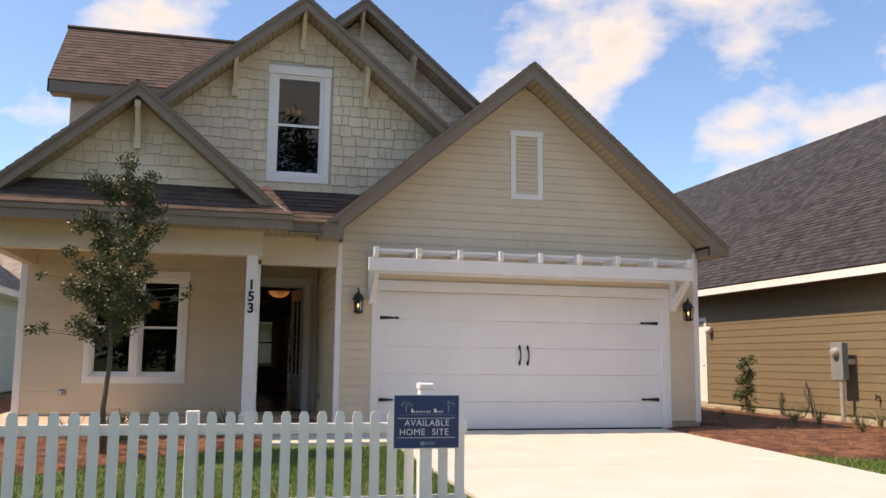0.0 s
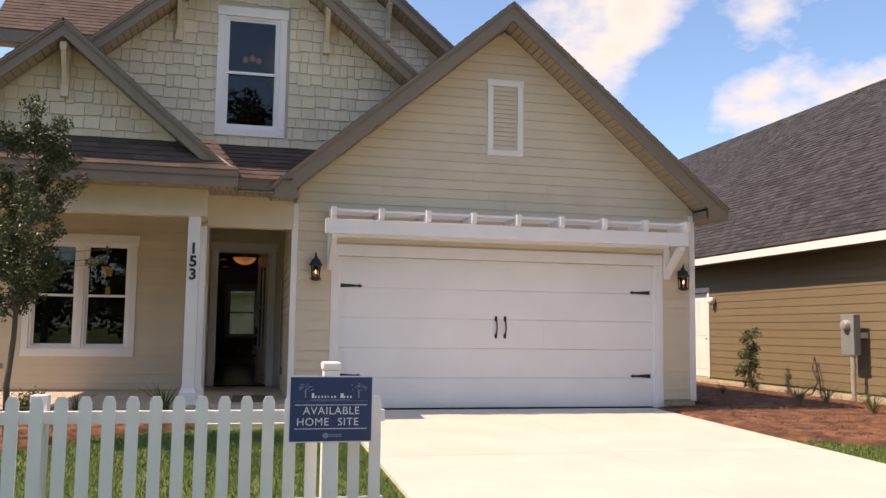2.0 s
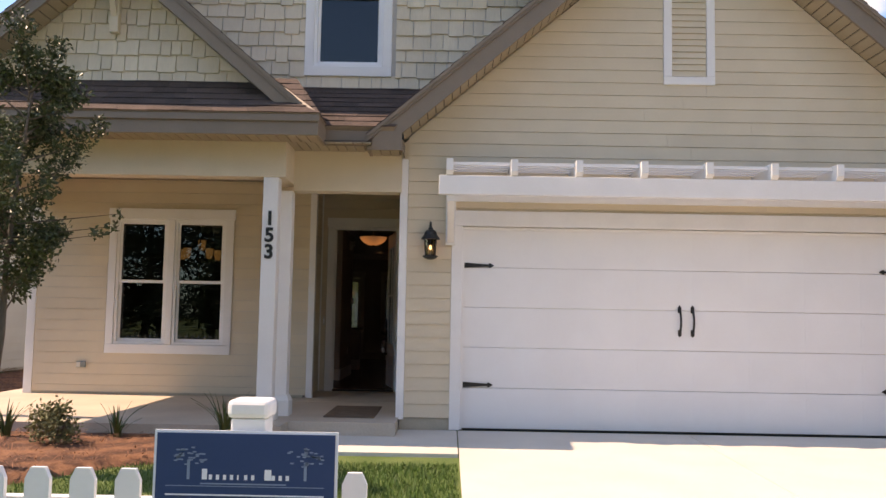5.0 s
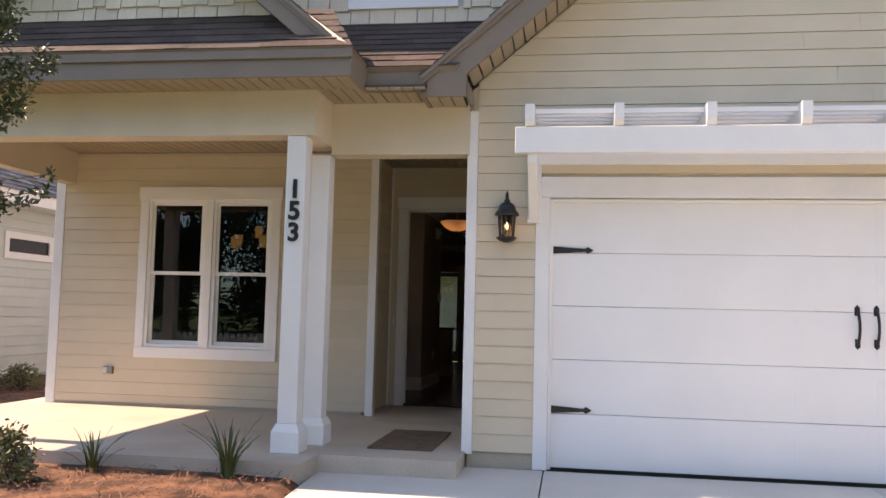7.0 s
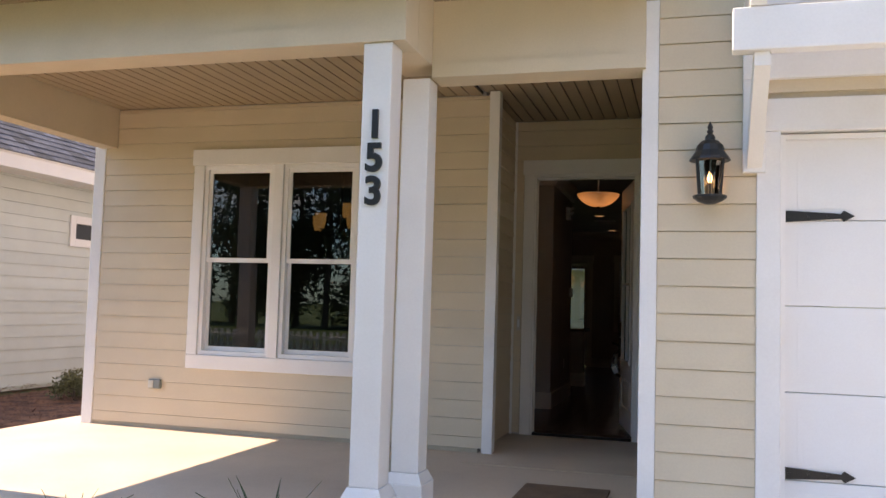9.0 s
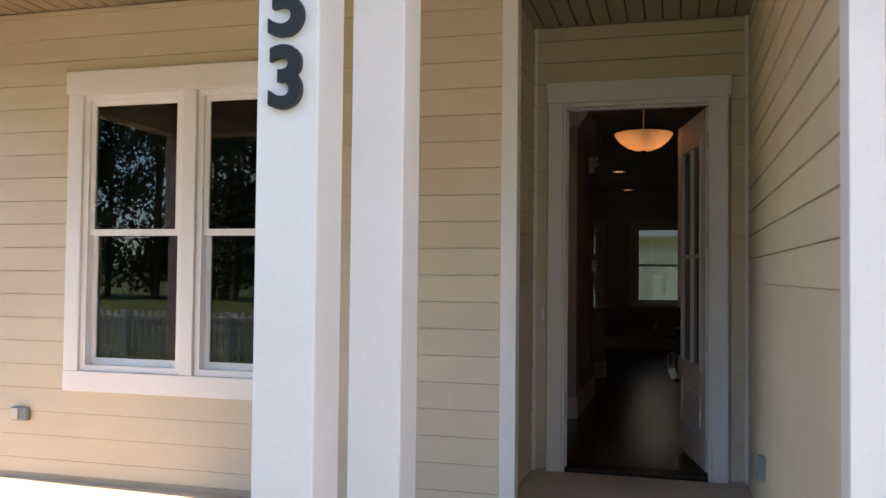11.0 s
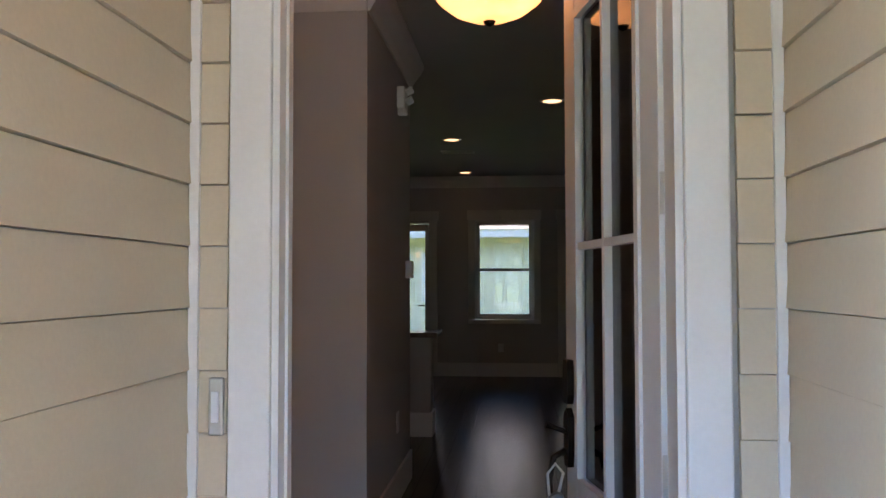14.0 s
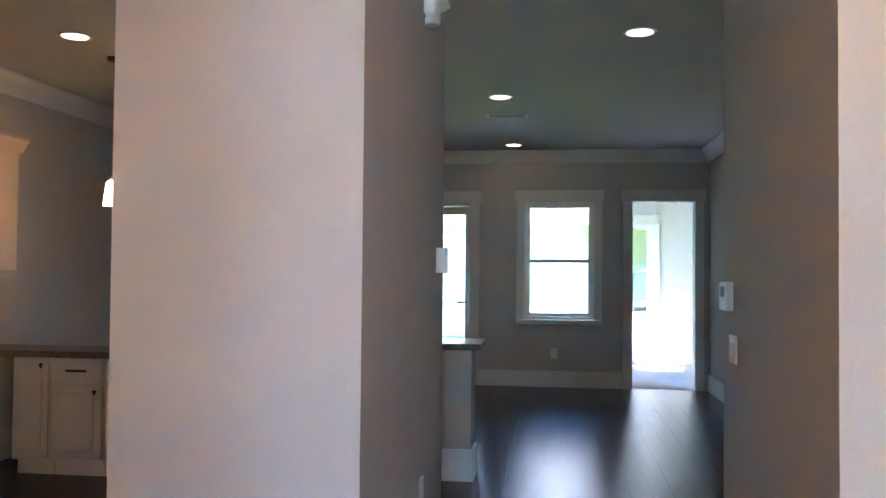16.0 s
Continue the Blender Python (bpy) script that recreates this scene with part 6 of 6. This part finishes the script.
far_house(-14.5, 42, 9, 12, 3.4, 7.2, PALE, "grey sided far house with white trim")
ffence = thing("picket_fence", "white far picket fence before a lawn", "fence", at=(-14, 36, 0))
part("rail", box(-22, -9.0, 36.0, 36.05, 0.6, 0.68), VINYL, ffence)
fp = None
for i in range(90):
    x = -22 + i * 0.145
    if fp is None:
        fp = part("picket", prism([(-0.04, -0.05), (0.04, -0.05), (0.04, 0.86), (0, 0.92), (-0.04, 0.86)], lambda u, z, n: (u, -0.03 + n, z), 0.02), VINYL, ffence)
        me0 = fp.data
        fp.matrix_basis = pose(x, 36.0, 0)
    else:
        o = new("picket", me0)
        o.parent = ffence
        o.matrix_parent_inverse = ffence.matrix_basis.inverted()
        o.matrix_basis = pose(x, 36.0, 0)


# ---- planting ----
def leaf_cloud(name, centres, count, size, mat, parent, seed, droop=0.0, flat=1.0):
    """Many small folded leaves scattered in clumps; centres are (point, radius)."""
    rnd = random.Random(seed)
    verts, faces = [], []
    weights = [r ** 2 for _, r in centres]
    for (c, r) in rnd.choices(centres, weights, k=count):
        p = Vector((rnd.gauss(0, 1), rnd.gauss(0, 1), rnd.gauss(0, 1) * flat))
        p = Vector(c) + p.normalized() * r * rnd.random() ** 0.45
        d = Vector((rnd.gauss(0, 1), rnd.gauss(0, 1), rnd.gauss(0.2, 0.8) - droop)).normalized()
        s = d.cross(Vector((rnd.gauss(0, 1), rnd.gauss(0, 1), rnd.gauss(0, 1)))).normalized()
        ln = size * rnd.uniform(0.6, 1.3)
        k = len(verts)
        n = d.cross(s) * ln * 0.12
        verts += [tuple(p), tuple(p + d * ln * 0.5 + s * ln * 0.24 + n), tuple(p + d * ln), tuple(p + d * ln * 0.5 - s * ln * 0.24 + n)]
        faces += [(k, k + 1, k + 2), (k, k + 2, k + 3)]
    return raw(name, verts, faces, mat, parent, "stuff")


def young_tree(x, y, z):
    rnd = random.Random(17)
    t = thing("young_oak", "young oak tree with sparse small olive leaves", "tree", at=(x, y, z))
    trunk = [(x + 0.02, y, z - 0.05), (x - 0.01, y, z + 0.5), (x + 0.03, y + 0.01, z + 1.0), (x + 0.04, y, z + 1.6), (x + 0.10, y, z + 2.3), (x + 0.2, y, z + 3.2)]
    part("trunk", tube(trunk, [0.038, 0.03, 0.027, 0.022, 0.014, 0.005], 10), BARK, t, "thin grey-brown trunk", True)
    clumps = []
    limbs = bmesh.new()
    for i in range(40):
        f = rnd.uniform(0.0, 1.0)
        h = 1.14 + f * 1.86
        a = rnd.uniform(0, 2 * math.pi)
        reach = (0.68 if f < 0.6 else 0.68 - 1.05 * (f - 0.6)) * rnd.uniform(0.55, 1.1) * (0.6 + 0.9 * min(f, 0.3) / 0.3 * 0.45)
        k = 0.04 + 0.16 * max(0, f - 0.3)
        s = Vector((x + k, y, z + h))
        e = s + Vector((reach * math.cos(a), reach * math.sin(a), 0.12 + rnd.uniform(0.0, 0.35)))
        m = s.lerp(e, 0.5) + Vector((0, 0, -0.04))
        tube([s, m, e], [0.009, 0.006, 0.002], 5, limbs)
        for q in (0.45, 0.7, 0.95):
            clumps.append((s.lerp(e, q) + Vector((0, 0, rnd.uniform(-0.05, 0.07))), rnd.uniform(0.08, 0.15)))
    for dx, dz, r in ((-0.86, 1.40, 0.07), (-0.72, 1.42, 0.08), (-0.78, 2.05, 0.05), (0.86, 1.85, 0.05), (0.74, 1.78, 0.06), (0.9, 1.95, 0.04)):
        clumps.append((Vector((x + dx, y, z + dz)), r))
        tube([Vector((x + 0.04, y, z + dz - 0.1)), Vector((x + dx, y, z + dz))], [0.008, 0.002], 5, limbs)
    tagged(part("branches", limbs, BARK, t), kind="stuff")
    leaf_cloud("crown", clumps, 19000, 0.046, LEAF, t, 5)
    return t


young_tree(-0.97, 10.0, 0.0)


def strap_plant(x, y, z, seed, count=26, tall=0.42, mat=STRAPLEAF, label="clump of long green strap leaves in the bed", name="lily_clump", cat="plant", wide=0.02):
    rnd = random.Random(seed)
    verts, faces = [], []
    for _ in range(count):
        a, h, lean = rnd.uniform(0, 2 * math.pi), tall * rnd.uniform(0.5, 1.15), rnd.uniform(0.15, 0.75)
        d, s = Vector((math.cos(a), math.sin(a), 0)), Vector((-math.sin(a), math.cos(a), 0))
        o = Vector((x, y, z)) + d * rnd.uniform(0, 0.05)
        prev = None
        for k in range(6):
            q = k / 5
            p = o + d * lean * h * q ** 1.8 + Vector((0, 0, h * (q - 0.35 * lean * q * q)))
            w = wide * (1 - q ** 2.2) * 0.5 + 0.001
            i = len(verts)
            verts += [tuple(p - s * w), tuple(p + Vector((0, 0, -0.004))), tuple(p + s * w)]
            if prev is not None:
                faces += [(prev, prev + 1, i + 1, i), (prev + 1, prev + 2, i + 2, i + 1)]
            prev = i
    t = thing(name, label, cat, "bed plants", at=(x, y, z))
    if wide > 0.01:
        for k in range(count):
            raw("blade", verts[18 * k:18 * k + 18], [tuple(i - 18 * k for i in f) for f in faces[10 * k:10 * k + 10]], mat, t)
    else:
        raw("tuft", verts, faces, mat, t, "stuff")
    return t


for i, (x, y, c, h) in enumerate(((0.45, 11.52, 34, 0.46), (-0.55, 11.45, 24, 0.34), (-1.55, 11.35, 24, 0.40), (-2.5, 11.3, 22, 0.4), (-3.3, 11.3, 20, 0.36))):
    strap_plant(x, y, ground_z(y) + 0.04, 100 + i, c, h)
for i, (x, y, c, h) in enumerate(((9.9, 12.3, 90, 0.42), (10.35, 11.2, 80, 0.36), (10.7, 12.7, 60, 0.4), (11.4, 12.0, 50, 0.35), (11.3, 10.6, 60, 0.4), (9.3, 14.6, 40, 0.2), (10.2, 15.0, 40, 0.22))):
    strap_plant(x, y, ground_z(y) + 0.04, 200 + i, c, h, DRYGRASS, "tuft of fine pale ornamental grass", "grass_tuft", "grass", 0.006)


def shrub(x, y, z, height, radius, count, label, seed, mat=LEAF, size=0.05):
    rnd = random.Random(seed)
    s = thing("shrub", label, "shrub", "bed shrubs", at=(x, y, z))
    stems, clumps = bmesh.new(), []
    for i in range(7):
        a = rnd.uniform(0, 6.28)
        e = Vector((x + 0.5 * radius * math.cos(a), y + 0.5 * radius * math.sin(a), z + height * rnd.uniform(0.5, 0.95)))
        tube([Vector((x, y, z - 0.03)), Vector((x, y, z)).lerp(e, 0.5) + Vector((0.02, 0, 0.03)), e], [0.012, 0.008, 0.003], 5, stems)
    part("stems", stems, BARK, s)
    for i in range(22):
        f = rnd.random()
        a = rnd.uniform(0, 6.28)
        r = radius * (1 - 0.55 * f) * rnd.uniform(0.3, 1)
        clumps.append((Vector((x + r * math.cos(a), y + r * math.sin(a), z + 0.06 + f * height * 0.92)), radius * rnd.uniform(0.25, 0.5)))
    leaf_cloud("foliage", clumps, count, size, mat, s, seed)
    return s


shrub(11.35, 15.9, -0.0, 1.25, 0.28, 1700, "upright dark green shrub beside the siding", 31, STRAPLEAF, 0.06)
for i, (x, y, h, r) in enumerate(((-0.95, 11.0, 0.28, 0.26), (-3.95, 13.35, 0.27, 0.27), (-4.7, 16.6, 0.26, 0.27), (-2.7, 10.4, 0.3, 0.28), (-4.2, 11.2, 0.34, 0.34))):
    shrub(x, y, ground_z(y) + 0.03, h, r, 1500, "low rounded grey-green shrub in the bed", 40 + i, DRYGRASS if i in (0, 1, 2) else STRAPLEAF, 0.045)


def inside(poly, x, y):
    hit = False
    for i in range(len(poly)):
        (ax, ay), (bx, by) = poly[i], poly[(i + 1) % len(poly)]
        if (ay > y) != (by > y) and x < (bx - ax) * (y - ay) / (by - ay) + ax:
            hit = not hit
    return hit


def needles(poly, count, seed, name, label, keep=lambda x, y: True):
    rnd = random.Random(seed)
    xs_, ys_ = [p[0] for p in poly], [p[1] for p in poly]
    verts, faces = [], []
    while count:
        x, y = rnd.uniform(min(xs_), max(xs_)), rnd.uniform(min(ys_), max(ys_))
        if not inside(poly, x, y) or not keep(x, y):
            count -= 1 if rnd.random() < 0.3 else 0
            continue
        count -= 1
        a, ln = rnd.uniform(0, 6.28), rnd.uniform(0.06, 0.16)
        d, s = Vector((math.cos(a), math.sin(a), rnd.uniform(-0.15, 0.35))), Vector((-math.sin(a), math.cos(a), 0)) * 0.0028
        p = Vector((x, y, ground_z(y) + rnd.uniform(0.035, 0.085)))
        k = len(verts)
        verts += [tuple(p - s), tuple(p + s), tuple(p + d * ln * 0.5 + s + Vector((0, 0, 0.012))), tuple(p + d * ln * 0.5 - s + Vector((0, 0, 0.012))), tuple(p + d * ln)]
        faces += [(k, k + 1, k + 2, k + 3), (k + 3, k + 2, k + 4)]
    ob = raw(name, verts, faces, STRAW, None, "stuff", label)
    ob["category"] = "mulch"
    return ob


needles(BED_L, 26000, 3, "pine_straw", "loose brown pine needles over the front bed")
needles(BED_R, 16000, 4, "pine_straw", "loose brown pine needles over the side bed")


def turf(regions, count, seed, label, avoid):
    rnd = random.Random(seed)
    verts, faces = [], []
    for _ in range(count):
        x0, x1, y0, y1 = rnd.choices(regions, [(r[1] - r[0]) * (r[3] - r[2]) for r in regions])[0]
        x, y = rnd.uniform(x0, x1), rnd.uniform(y0, y1)
        if avoid(x, y):
            continue
        a, h = rnd.uniform(0, 6.28), rnd.uniform(0.025, 0.06)
        z = ground_z(y) - 0.022
        k = len(verts)
        c, s = math.cos(a) * 0.004, math.sin(a) * 0.004
        verts += [(x - c, y - s, z), (x + c, y + s, z), (x + rnd.uniform(-0.025, 0.025), y + rnd.uniform(-0.025, 0.025), z + h)]
        faces.append((k, k + 1, k + 2))
    ob = raw("grass", verts, faces, BLADE, None, "stuff", label)
    ob["category"] = "grass"


turf([(-3.6, 2.64, 4.6, 10.7), (1.0, 2.64, 8.0, 10.7), (7.6, 12, 6.5, 9.3)], 90000, 8, "short mown green lawn blades", lambda x, y: inside(BED_L, x, y) or inside(BED_R, x, y))

# far tree belt across the street and round the lots
belt = thing("far_trees", "dark green belt of far trees across the street", "trees", kind="structure")
for bx, by, n_, span in ((0, -30, 46, 100), (-45, 45, 16, 60), (40, 70, 20, 90)):
    rnd = random.Random(int(by))
    cl, tr = [], bmesh.new()
    for i in range(n_):
        x = bx - span / 2 + span * (i + rnd.uniform(-0.3, 0.3)) / n_
        y = by + rnd.uniform(-4, 4)
        h = rnd.uniform(12, 17) if by < 0 else rnd.uniform(3.5, 5)
        tube([(x, y, -0.5), (x + 0.2, y, h * 0.5), (x, y, h * 0.9)], [0.22, 0.15, 0.05], 6, tr)
        for k in range(22):
            f = rnd.uniform(0.06, 1)
            cl.append((Vector((x + rnd.uniform(-1.8, 1.8), y + rnd.uniform(-1.5, 1.5), h * f)), rnd.uniform(0.9, 1.7)))
    part("trunks", tr, BARK, belt)
    leaf_cloud("foliage", cl, 170000 if by < 0 else 9000, 0.42 if by < 0 else 0.4, DARKLEAF, belt, int(abs(by)))

# ---- floors, laid last ----
floor = thing("floor", "dark stained hardwood plank floor", "floor", kind="structure")
part("subfloor", boxes((-2.84, 2.95, DY + 0.15, RY, FLOOR - 0.12, FLOOR - 0.004), (-2.84, 0.5, BY + 0.15, DY + 0.14, FLOOR - 0.12, FLOOR - 0.004)), WOODF, floor)
part("side_planks", boxes((-2.72, 0.16, BY + 0.15, RY, FLOOR - 0.0035, FLOOR)), WOODF, floor)
rp = random.Random(12)
plank_meshes = {}
PW = 0.127
for c in range(22):
    x = 0.165 + c * PW
    y = DY + 0.152 - rp.uniform(0, 1.0)
    while y < RY:
        ln = rp.choice((0.9, 1.2, 1.5, 1.8))
        a, e = max(y, DY + 0.152), min(y + ln - 0.0015, RY - 0.001)
        y += ln
        if e - a < 0.03:
            continue
        key = round(e - a, 3)
        if key not in plank_meshes:
            bmq = box(0, PW - 0.0018, 0, e - a, -0.0038, 0.0, 0.0)
            me = bpy.data.meshes.new("plank")
            bmq.to_mesh(me)
            bmq.free()
            me.materials.append(WOODF)
            plank_meshes[key] = me
        o = new("plank", plank_meshes[key])
        o.parent = floor
        o.location = (x, a, FLOOR + rp.uniform(-0.0006, 0.0006))
